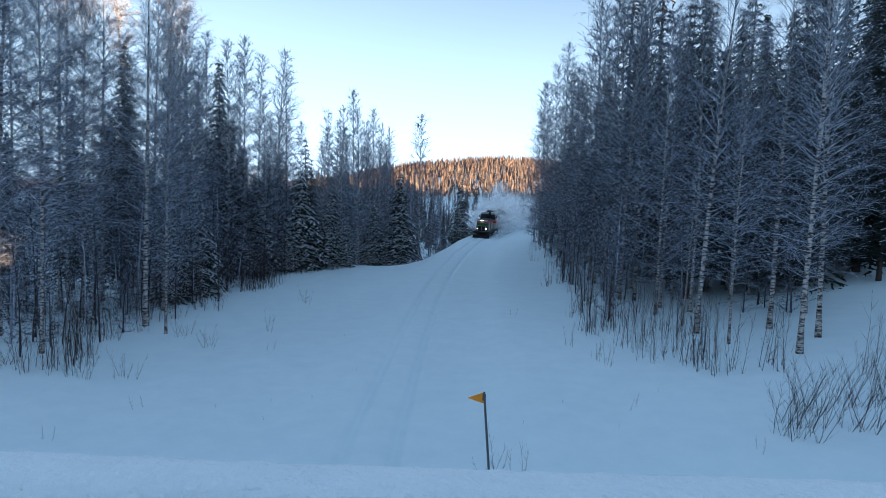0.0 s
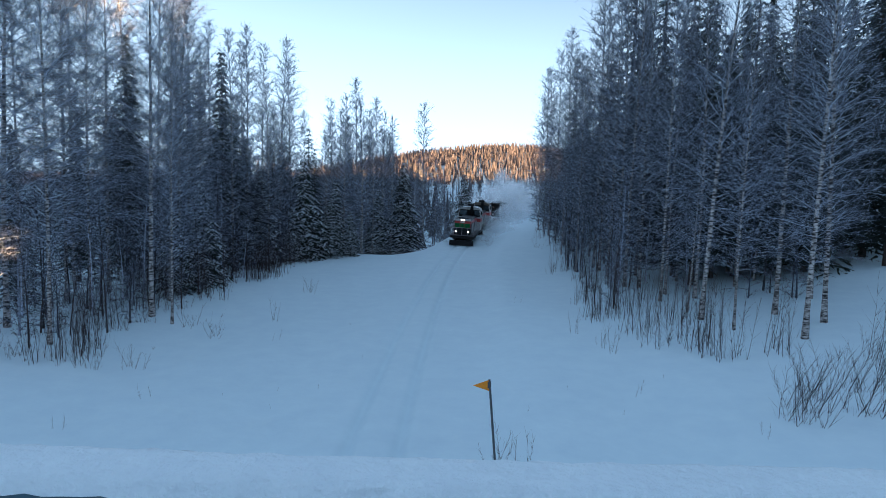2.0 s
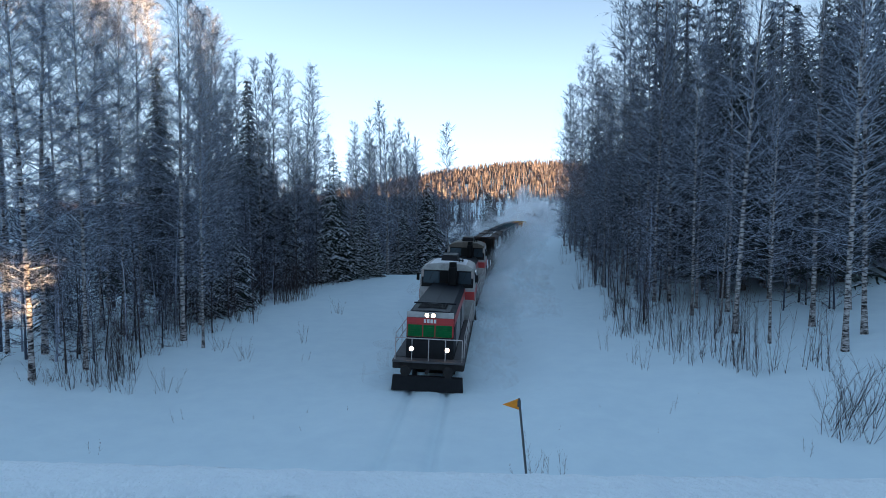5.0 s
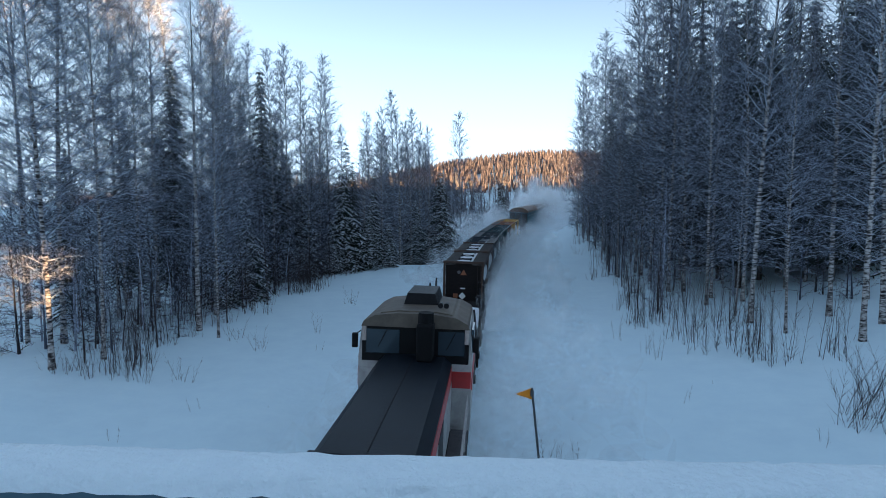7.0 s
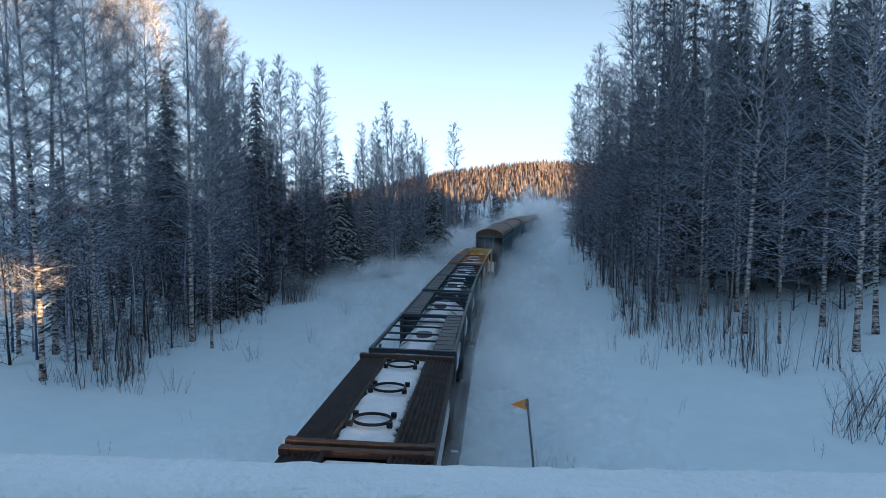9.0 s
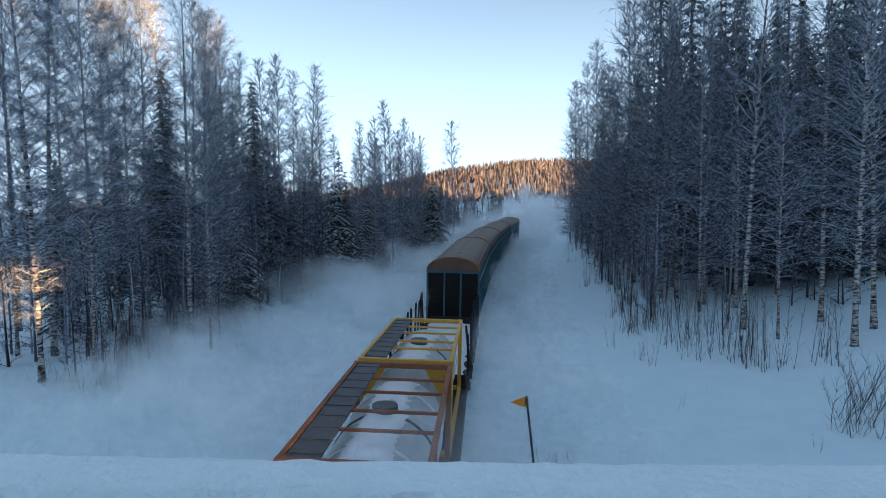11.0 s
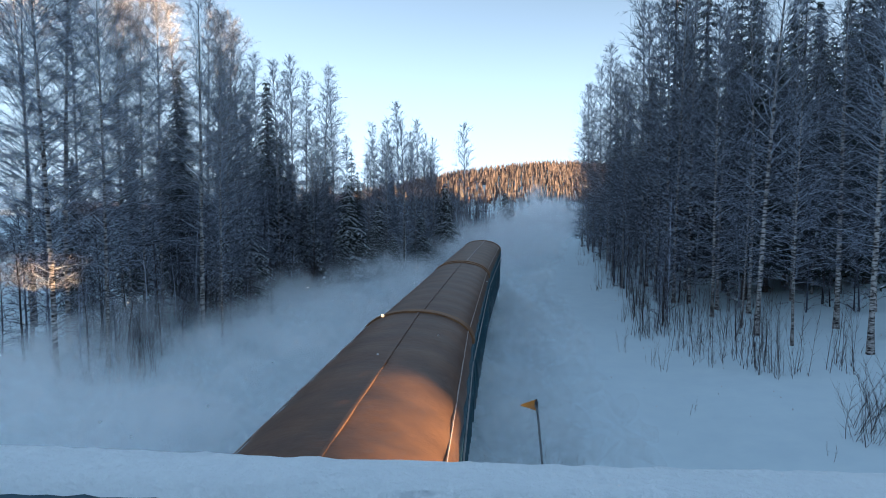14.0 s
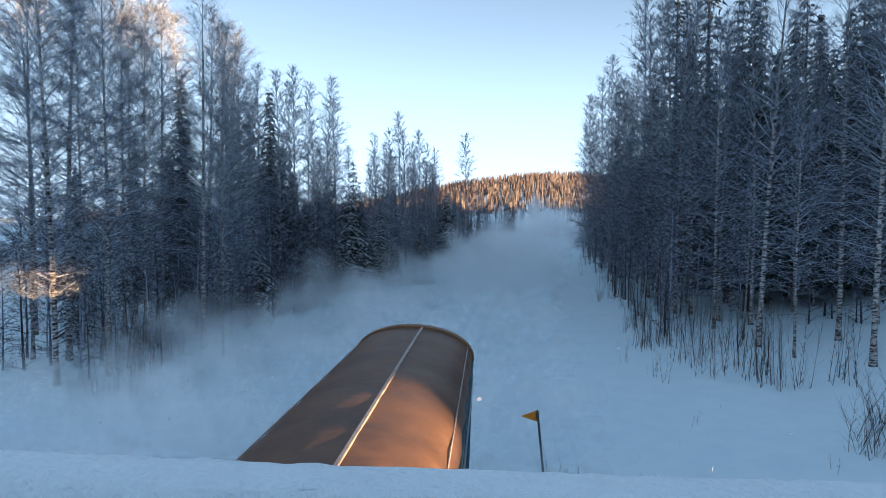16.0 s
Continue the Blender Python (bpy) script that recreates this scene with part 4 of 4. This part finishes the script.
def roofed_container(seed):
    """A tank in a box frame with corrugated side roofs, snow between them."""
    t = thing("tank_container", "dark brown framed tank container with corrugated roof strips and snow", "container", "containers of the freight train")
    h, z0, z1 = 3.03, 1.22, 3.82
    corner_posts(t, BROWNFRAME, z0, z1, h, 0.13)
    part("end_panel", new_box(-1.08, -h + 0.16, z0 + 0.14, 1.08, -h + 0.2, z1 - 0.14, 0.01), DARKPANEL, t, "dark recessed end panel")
    tk = rod(bmesh.new(), (0, -h + 0.25, 2.5), (0, h - 0.25, 2.5), 1.16, sides=40)
    part("tank", tk, TANK, t, "pale tank shell", smooth=False)
    for s in (-1, 1):
        b = bmesh.new()
        n = 8
        prof = []
        for i in range(n * 2 + 1):
            x = s * (0.5 + 0.72 * i / (n * 2))
            prof.append((x, z1 - 0.03 - 0.1 * abs(x) + (0.055 if i % 2 else 0)))
        prof += [(s * 1.22, z1 - 0.3), (s * 0.5, z1 - 0.22)]
        prism(b, prof, -h + 0.14, h - 0.14)
        part("roof_strip", b, CORR, t, "rusty corrugated roof strip")
        part("side_rail", new_box(s * 1.219, -h + 0.1, z1 - 0.42, s * 1.17, h - 0.1, z1 - 0.3, 0.01), BROWNBOX, t)
        part("side_sill", new_box(s * 1.219, -h + 0.1, z0, s * 1.1, h - 0.1, z0 + 0.13, 0.01), BROWNBOX, t)
    tagged(snow_slab(t, -0.5, -h + 0.2, 0.5, h - 0.2, z1 - 0.14, 0.13, seed), "strip of snow along the tank's top")
    for y in (-1.95, 0.0, 1.95):
        lid_ring(t, y, z1 + 0.02)
    # signs on the end
    part("hazard_sign", prism(bmesh.new(), [(-0.2, z0 + 1.75), (0.2, z0 + 1.75), (0, z0 + 2.08)], -h + 0.14, -h + 0.155), RUST, t, "faded triangular hazard sign")
    part("round_sign", rod(bmesh.new(), (-0.28, -h + 0.14, z0 + 1.92), (-0.28, -h + 0.158, z0 + 1.92), 0.1, sides=18), GRATE, t)
    part("label_bar", new_box(-0.18, -h + 0.14, z0 + 0.9, 0.12, -h + 0.157, z0 + 0.97), LETTER, t)
    d = bmesh.new()
    prism(d, [(-0.05, z0 + 0.25), (0.17, z0 + 0.47), (-0.05, z0 + 0.69), (-0.27, z0 + 0.47)], -h + 0.136, -h + 0.157)
    part("hazard_diamond", d, LETTER, t, "white diamond hazard placard")
    part("orange_plate", new_box(-0.6, -h + 0.138, z0 + 0.35, -0.33, -h + 0.157, z0 + 0.6), RUST, t)
    part("ladder", box(box(box(new_box(0.82, -h + 0.1, z0 + 0.2, 0.86, -h + 0.15, z1 - 0.2), 1.0, -h + 0.1, z0 + 0.2, 1.04, -h + 0.15, z1 - 0.2), 0.86, -h + 0.11, 2.0, 1.0, -h + 0.14, 2.04), 0.86, -h + 0.11, 2.6, 1.0, -h + 0.14, 2.64), BROWNBOX, t)
    return t


def open_container(mat, label, walk_side, seed, shell=None):
    """An open frame with a tank, a walkway and cross bars."""
    t = thing("tank_container", label, "container", "containers of the freight train")
    h, z0, z1 = 3.0, 1.22, 3.72
    corner_posts(t, mat, z0, z1, h, 0.13)
    tk = bmesh.new()
    rod(tk, (0, -h + 0.5, 2.35), (0, h - 0.5, 2.35), 1.08, sides=40)
    rod(tk, (0, -h + 0.3, 2.35), (0, -h + 0.5, 2.35), 0.8, 1.08, 40)
    rod(tk, (0, h - 0.5, 2.35), (0, h - 0.3, 2.35), 1.08, 0.8, 40)
    part("tank", tk, shell or TANK, t, "pale tank shell with snow on it")
    for y in (-1.6, 0.0, 1.6):
        part("tank_band", rod(bmesh.new(), (0, y - 0.05, 2.35), (0, y + 0.05, 2.35), 1.1, sides=40), SNOW_ROOF if y else GRATE, t)
    for s in (-1, 1):
        part("top_rail", new_box(s * 1.219, -h + 0.13, z1 - 0.11, s * 1.12, h - 0.13, z1, 0.012), mat, t)
        part("bottom_rail", new_box(s * 1.219, -h + 0.13, z0, s * 1.1, h - 0.13, z0 + 0.12, 0.012), mat, t)
        # gusset plates from post to tank
        g = bmesh.new()
        prism(g, [(s * 1.09, z1 - 0.15), (s * 1.09, z1 - 1.0), (s * 0.98, z1 - 1.0), (s * 0.45, z1 - 0.15)], -h + 0.03, -h + 0.09)
        part("gusset", g, mat, t)
        part("brace", rod(bmesh.new(), (s * 1.15, -h + 0.15, z0 + 0.2), (s * 1.15, -h + 1.4, z1 - 0.2), 0.045), mat, t)
    wk = part("walkway", new_box(walk_side * 0.55, -h + 0.15, z1 - 0.07, walk_side * 1.1, h - 0.15, z1 - 0.02, 0.01), GRATE, t)
    for i in range(10):
        part("tread", new_box(walk_side * 0.56, -h + 0.3 + i * 0.58, z1 - 0.02, walk_side * 1.09, -h + 0.36 + i * 0.58, z1 - 0.005), GRATE, wk)
    for y in (-1.5, -0.5, 0.7, 1.7):
        part("cross_bar", new_box(-1.12, y - 0.03, z1 - 0.09, 1.12, y + 0.03, z1 - 0.03, 0.008), mat, t)
    lid = rod(bmesh.new(), (0, 0.1, 3.35), (0, 0.1, 3.6), 0.26, sides=18)
    part("manlid", lid, GRATE, t)
    tagged(snow_slab(t, -0.42, -h + 0.6, 0.42, h - 0.6, 3.36, 0.14, seed), "snow lying on the tank")
    # lettering too small to read
    for k, (x0, x1, z) in enumerate(((-0.5, 0.35, 3.02), (-0.5, -0.05, 2.84), (0.2, 0.5, 2.84), (-0.55, -0.2, 2.68))):
        part("label_bar", new_box(x0, -h + 0.285, z, x1, -h + 0.298, z + 0.09), INK, t)
    part("data_plate", new_box(-0.62, -h + 0.24, 2.6, 0.62, -h + 0.284, 3.18, 0.01), shell or TANK, t)
    return t


def covered_wagon(seed):
    """A high-sided wagon with a rounded tarpaulin roof."""
    rnd = random.Random(seed)
    L = 15.5
    h = L / 2
    w = thing("covered_wagon", "high-sided freight wagon under a rounded brown tarpaulin roof", "wagon", "covered wagons of the freight train")
    part("underframe", new_box(-1.4, -h, 0.95, 1.4, h, 1.2, 0.03), UNDER, w)
    for y in (-h + 2.4, h - 2.4):
        bogie(w, y, 1.85)
    buffers(w, -h, -1)
    buffers(w, h, 1)
    eave = 4.05
    for s in (-1, 1):
        part("side_wall", new_box(s * 1.46, -h + 0.02, 1.2, s * 1.4, h - 0.02, eave, 0.01), BLUEWALL, w)
        for i in range(13):
            y = -h + 0.5 + i * (L - 1.0) / 12
            part("side_post", new_box(s * 1.46, y - 0.05, 1.2, s * 1.5, y + 0.05, eave - 0.1, 0.012), BLUEWALL, w)
        part("side_rail", rod(bmesh.new(), (s * 1.51, -h + 0.1, 3.55), (s * 1.51, h - 0.1, 3.55), 0.02, sides=6), RAILWHITE, w)
        part("eave_rail", new_box(s * 1.51, -h, eave - 0.08, s * 1.42, h, eave + 0.02, 0.015), BLUEWALL, w)
    for e in (-1, 1):
        y0 = e * h
        for x in (-1.5, -0.53, 0.4, 1.4):
            part("end_post", new_box(x, y0, 1.2, x + 0.1, y0 - e * 0.12, eave, 0.012), BLUEWALL, w)
        part("end_beam", new_box(-1.5, y0 + e * 0.012, eave - 0.12, 1.5, y0 - e * 0.1, eave + 0.02, 0.012), BLUEWALL, w)
        for x0, x1 in ((-1.4, -0.53), (-0.43, 0.4), (0.5, 1.4)):
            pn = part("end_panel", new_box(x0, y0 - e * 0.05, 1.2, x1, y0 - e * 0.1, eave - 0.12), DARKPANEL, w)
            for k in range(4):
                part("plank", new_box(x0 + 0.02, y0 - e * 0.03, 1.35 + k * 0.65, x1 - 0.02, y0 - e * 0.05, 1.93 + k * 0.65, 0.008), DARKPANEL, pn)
    # the roof: arched tarpaulin over hoops, with a raised hem at each end
    n, ny = 22, 40

    def arch(a, grow=0.0):
        return (1.47 + grow) * math.cos(a), eave + (0.78 + grow) * math.sin(a) ** 0.9

    V, F = [], []
    for j in range(ny + 1):
        y = -h - 0.05 + (L + 0.1) * j / ny
        sag = 0.018 * math.cos(j * math.pi / 2) if 0 < j < ny else 0
        for i in range(n + 1):
            x, z = arch(math.pi * i / n, sag + 0.01 * noise.noise((i * 0.4, y * 0.9, seed)))
            V.append((x, y, z))
    for j in range(ny):
        for i in range(n):
            a = j * (n + 1) + i
            F.append((a, a + n + 1, a + n + 2, a + 1))
    roof = sheet("tarpaulin_roof", V, F, TARP, w, smooth=True)
    tagged(roof, "weathered brown tarpaulin stretched over hoops")
    for e in (-1, 1):
        # gable: closed arch face, and a hem standing proud of the cloth
        b = bmesh.new()
        prism(b, [arch(math.pi * i / n, -0.03) for i in range(n + 1)], e * (h - 0.03), e * (h + 0.01))
        part("gable", b, TARP, roof, "tarpaulin gable end")
        b = bmesh.new()
        outer = [arch(math.pi * i / n, 0.05) for i in range(n + 1)]
        inner = [arch(math.pi * i / n, -0.02) for i in range(n, -1, -1)]
        prism(b, outer + inner, e * (h - 0.22), e * (h + 0.07))
        part("hem", b, TARP_EDGE, roof, "thick tarpaulin hem")
    off = (0.0, 0.02, 0.0, 0.18)[seed % 4]
    part("ridge_seam", new_box(off - 0.03, -h, eave + 0.765, off + 0.03, h, eave + 0.805, 0.01), SEAM if seed == 3 else TARP, roof)
    for s in (-1, 1):
        x, z = arch(0.42 if s > 0 else math.pi - 0.42, 0.012)
        part("tie_rope", rod(bmesh.new(), (x, -h, z), (x, h, z), 0.014, sides=5), SEAM, roof)
    return w


def container_wagon():
    w = flat_frame("container_wagon", "low flat wagon carrying two tank containers", 12.8, "container wagons of the freight train")
    return w


def build_train():
    for lit, front in ((True, 106.0), (False, 121.3)):
        vehicle(locomotive(lit), front, 14.4)
    vehicle(stake_wagon(14.2, 8, 1), 136.0, 14.2)
    w = container_wagon()
    vehicle(w, 150.65, 12.8)
    for k in range(1, 4):
        vehicle(copy_thing(w, Matrix()), 150.65 + 12.8 * k, 12.8)
    a = roofed_container(1)
    vehicle(a, 150.65, 6.06)
    vehicle(copy_thing(a, Matrix()), 156.85, 6.06)
    b = open_container(GREYBLUE, "pale tank container in an open slate-blue frame", 1, 3)
    vehicle(b, 163.9, 6.0)
    vehicle(open_container(GREYBLUE, "pale tank container in an open slate-blue frame with dark walkway", -1, 4), 169.95, 6.0)
    c = open_container(TEAL, "dark teal framed tank container with snow on top", -1, 5, GREYBLUE)
    vehicle(c, 176.4, 6.0)
    vehicle(copy_thing(c, Matrix()), 182.6, 6.0)
    vehicle(open_container(RUST, "rust-orange framed tank container", -1, 6), 189.1, 6.0)
    vehicle(open_container(YELLOW, "pale tank container in a bright yellow frame", -1, 7), 195.4, 6.0)
    vehicle(stake_wagon(12.0, 9, 2), 201.8, 12.0)
    for k in range(4):
        vehicle(covered_wagon(k), 214.0 + 16.0 * k, 15.5)


build_train()


# ---- snow blown up by the train ----
def dust_cloud(front, length, seed, per_m3, x0, x1, low, high, speed=SPEED, size=0.6, mat=None, z0=0.1):
    """Flakes in a stretch beside the train, carried along with it: thick by the ground and near the wagons, in wisps further out."""
    rng = np.random.default_rng(seed)
    n = int(per_m3 * length * abs(x1 - x0) * (low + high) / 2 * 1.6)
    y, f = rng.uniform(-length / 2, length / 2, n), rng.random(n) ** 1.25
    x = x0 + (x1 - x0) * f
    s = y + front + length / 2
    wave = 0.8 + 0.3 * np.sin(0.31 * s + 0.5 * x) + 0.22 * np.sin(0.83 * s - 0.7 * x + 1.0) + 0.15 * np.sin(1.9 * s + 1.3 * x)
    top = (low + (high - low) * (s - front) / length) * np.clip(wave, 0.15, 1.4) * (1 - 0.5 * f)
    z = z0 + top * rng.random(n) ** 1.15
    wisp = np.sin(0.55 * s + 0.9 * z + 0.3 * x) + np.sin(0.37 * x * 2 - 0.8 * z + 0.21 * s) + 0.7 * np.sin(1.3 * s + 1.7 * z + x)
    keep = rng.random(n) < np.clip(0.62 + 0.22 * wisp, 0.06, 1)
    c = np.column_stack((x, y, z))[keep]
    n = len(c)
    r = (size * rng.uniform(0.5, 1.5, n))[:, None]
    u = rng.normal(size=(n, 3))
    u /= np.linalg.norm(u, axis=1)[:, None]
    v = np.cross(u, rng.normal(size=(n, 3)))
    v /= np.linalg.norm(v, axis=1)[:, None]
    # ragged scraps of drifting powder
    ring = []
    for k in range(9):
        a = 2 * math.pi * k / 9
        ring.append(c + (u * math.cos(a) + v * math.sin(a)) * r * rng.uniform(0.55, 1.1, n)[:, None])
    co = np.stack(ring, 1).reshape(-1, 3)
    me = bpy.data.meshes.new("blown_snow")
    me.vertices.add(9 * n)
    me.vertices.foreach_set("co", co.astype(np.float32).ravel())
    me.loops.add(9 * n)
    me.loops.foreach_set("vertex_index", np.arange(9 * n, dtype=np.int32))
    me.polygons.add(n)
    me.polygons.foreach_set("loop_start", np.arange(0, 9 * n, 9, dtype=np.int32))
    me.update(calc_edges=True)
    me.materials.append(mat or DUST)
    ob = new("blown_snow", me)
    tagged(ob, "powder snow whirled up beside the moving train", "snow dust", kind="stuff")
    return vehicle(ob, front, length, speed)


def build_dust():
    # front, length, flakes per cubic metre, from and to beside the middle line, height at front and back
    for k, row in enumerate((
            (107, 14, 1.6, 1.6, 4.0, 0.8, 2.2), (107, 20, 1.0, -1.6, -3.2, 0.5, 1.2),
            (121, 30, 2.6, 1.6, 7.0, 2.2, 3.8), (127, 35, 1.3, -1.6, -4.0, 1.2, 2.2),
            (151, 40, 2.8, 1.6, 7.0, 3.8, 4.2), (162, 30, 1.5, -1.6, -6.0, 2.2, 2.6),
            (191, 30, 2.9, 1.6, 7.0, 3.0, 2.7), (192, 30, 2.0, -1.6, -15.0, 2.6, 3.0, SPEED, 0.75),
            (221, 30, 2.8, 1.8, 7.0, 2.7, 2.6), (222, 30, 2.2, -1.8, -21.0, 3.0, 2.9, SPEED, 0.85),
            (251, 28, 2.4, 1.8, 6.5, 2.6, 2.4), (252, 28, 2.2, -1.8, -21.0, 2.9, 2.5, SPEED, 0.85),
            (280, 60, 1.5, -16.0, 6.0, 2.4, 3.4, SPEED, 0.85),
            # the high cloud that hangs over the line where the train comes out of the bend
            (119, 20, 2.4, -1.0, 10.5, 4.5, 9.0, 0.6, 1.0), (136, 30, 2.6, -5.0, 11.0, 9.0, 9.5, 0.9, 1.0), (128, 50, 1.1, -9.0, 2.0, 3.0, 5.0, 2.6, 0.9),
            # the slower drift that settles behind the passing wagons
            (126, 60, 2.4, -5.0, 7.0, 4.5, 6.5, 4.4, 0.9))):
        dust_cloud(row[0], row[1], k, *row[2:])
    # single flakes in the air after the train's middle has passed
    fl = dust_cloud(85, 70, 40, 0.045, -16.0, 12.0, 9.0, 9.0, 5.5, 0.028, FLAKE, 2.0)
    tagged(fl, "single snowflakes drifting in the air", "snowflakes")


build_dust()


# ---- the marker post ----
def marker_post():
    p = thing("marker_post", "leaning grey post with an orange pennant plate, in snow", "marker")
    part("post", rod(bmesh.new(), (0.14, 0, -0.5), (-0.2, 0, 2.72), 0.034, 0.03, 10), POSTGREY, p)
    b = bmesh.new()
    prism(b, [(-0.19, 2.72), (-0.62, 2.55), (-0.2, 2.42)], -0.012, 0.006)
    part("pennant", b, SIGN_ORANGE, p, "orange triangular pennant plate")
    part("clamp", new_box(-0.24, -0.04, 2.5, -0.15, 0.04, 2.66, 0.01), POSTGREY, p)
    p.matrix_world = pose(1.42, 15.2, ground_z(1.42, 15.2) - 0.1, 0, 0, 0)


marker_post()


# ---- the bridge ----
def bridge():
    deck = tagged(part("bridge_deck", new_box(-22, -2.1, -1.78, 22, 1.1, -1.62, 0.03), CONCRETE, None), "snowy concrete bridge deck", "bridge", kind="structure")
    V, F = [], []
    nx, ny = 60, 24
    for j in range(ny + 1):
        for i in range(nx + 1):
            x, y = -21.9 + 43.8 * i / nx, -2.05 + 3.1 * j / ny
            V.append((x, y, -1.6 + 0.04 * noise.noise((x * 0.8, y * 0.8, 9.0)) + 0.03))
    for j in range(ny):
        for i in range(nx):
            a = j * (nx + 1) + i
            F.append((a, a + 1, a + nx + 2, a + nx + 1))
    tagged(sheet("deck_snow", V, F, SNOW_ROOF, None, smooth=True), "trodden snow on the bridge deck", "snow", kind="structure")
    for x in (-22.0, 20.0):
        tagged(part("abutment", new_box(x, -2.0, -9.5, x + 2.0, 0.9, -1.78, 0.05), CONCRETE, None), "concrete bridge abutment", "abutment", kind="structure")
    r = thing("handrail", "blue-grey steel bridge handrail capped with snow", "railing")
    part("top_rail", new_box(-9, -0.05, -0.175, 9, 0.05, -0.085, 0.012), TEALRAIL, r, "blue-grey steel top rail")
    for i in range(10):
        x = -8.55 + i * 1.9
        part("post", new_box(x - 0.035, -0.03, -1.25, x + 0.035, 0.03, -0.17, 0.008), TEALRAIL, r)
    for z in (-0.85, -0.5):
        part("mid_rail", new_box(-9, -0.02, z - 0.02, 9, 0.02, z + 0.02, 0.005), TEALRAIL, r)
    # snow cap: rounded ridge with a crumbly lower edge
    n, m = 720, 14
    V, F = [], []
    for i in range(n + 1):
        x = -9 + 18 * i / n
        for k in range(m + 1):
            a = math.pi * k / m
            c, s = math.cos(a), math.sin(a)
            jag = 0.006 * noise.noise((x * 34, k * 0.7, 1.0)) + 0.003 * noise.noise((x * 90, k * 1.3, 4.0))
            yy = -0.052 * (abs(c) ** 0.6) * (1 if c > 0 else -1) * (1 + 0.09 * noise.noise((x * 1.7, 0, 3.0))) + jag
            zz = -0.088 + 0.026 * s ** 0.55 + 0.004 * noise.noise((x * 2.3, k * 0.15, 7.0)) + 0.3 * jag
            if k in (0, m):
                zz -= 0.004 + 0.006 * noise.noise((x * 42, 5.0, 2.0))
            V.append((x, yy, zz))
    for i in range(n):
        for k in range(m):
            a = i * (m + 1) + k
            F.append((a, a + m + 1, a + m + 2, a + 1))
    tagged(sheet("snow_cap", V, F, SNOW_CAP, r, smooth=True), "soft crumbly snow cap")
    r.matrix_world = pose(0, 0.82, -0.3225, 0, 0.35, 1.7)


bridge()


def motions():
    for ob, s0, speed in MOVERS:
        walk(ob, [(0.5 * i, rails(s0 - speed * 0.5 * i)) for i in range(33)])


motions()
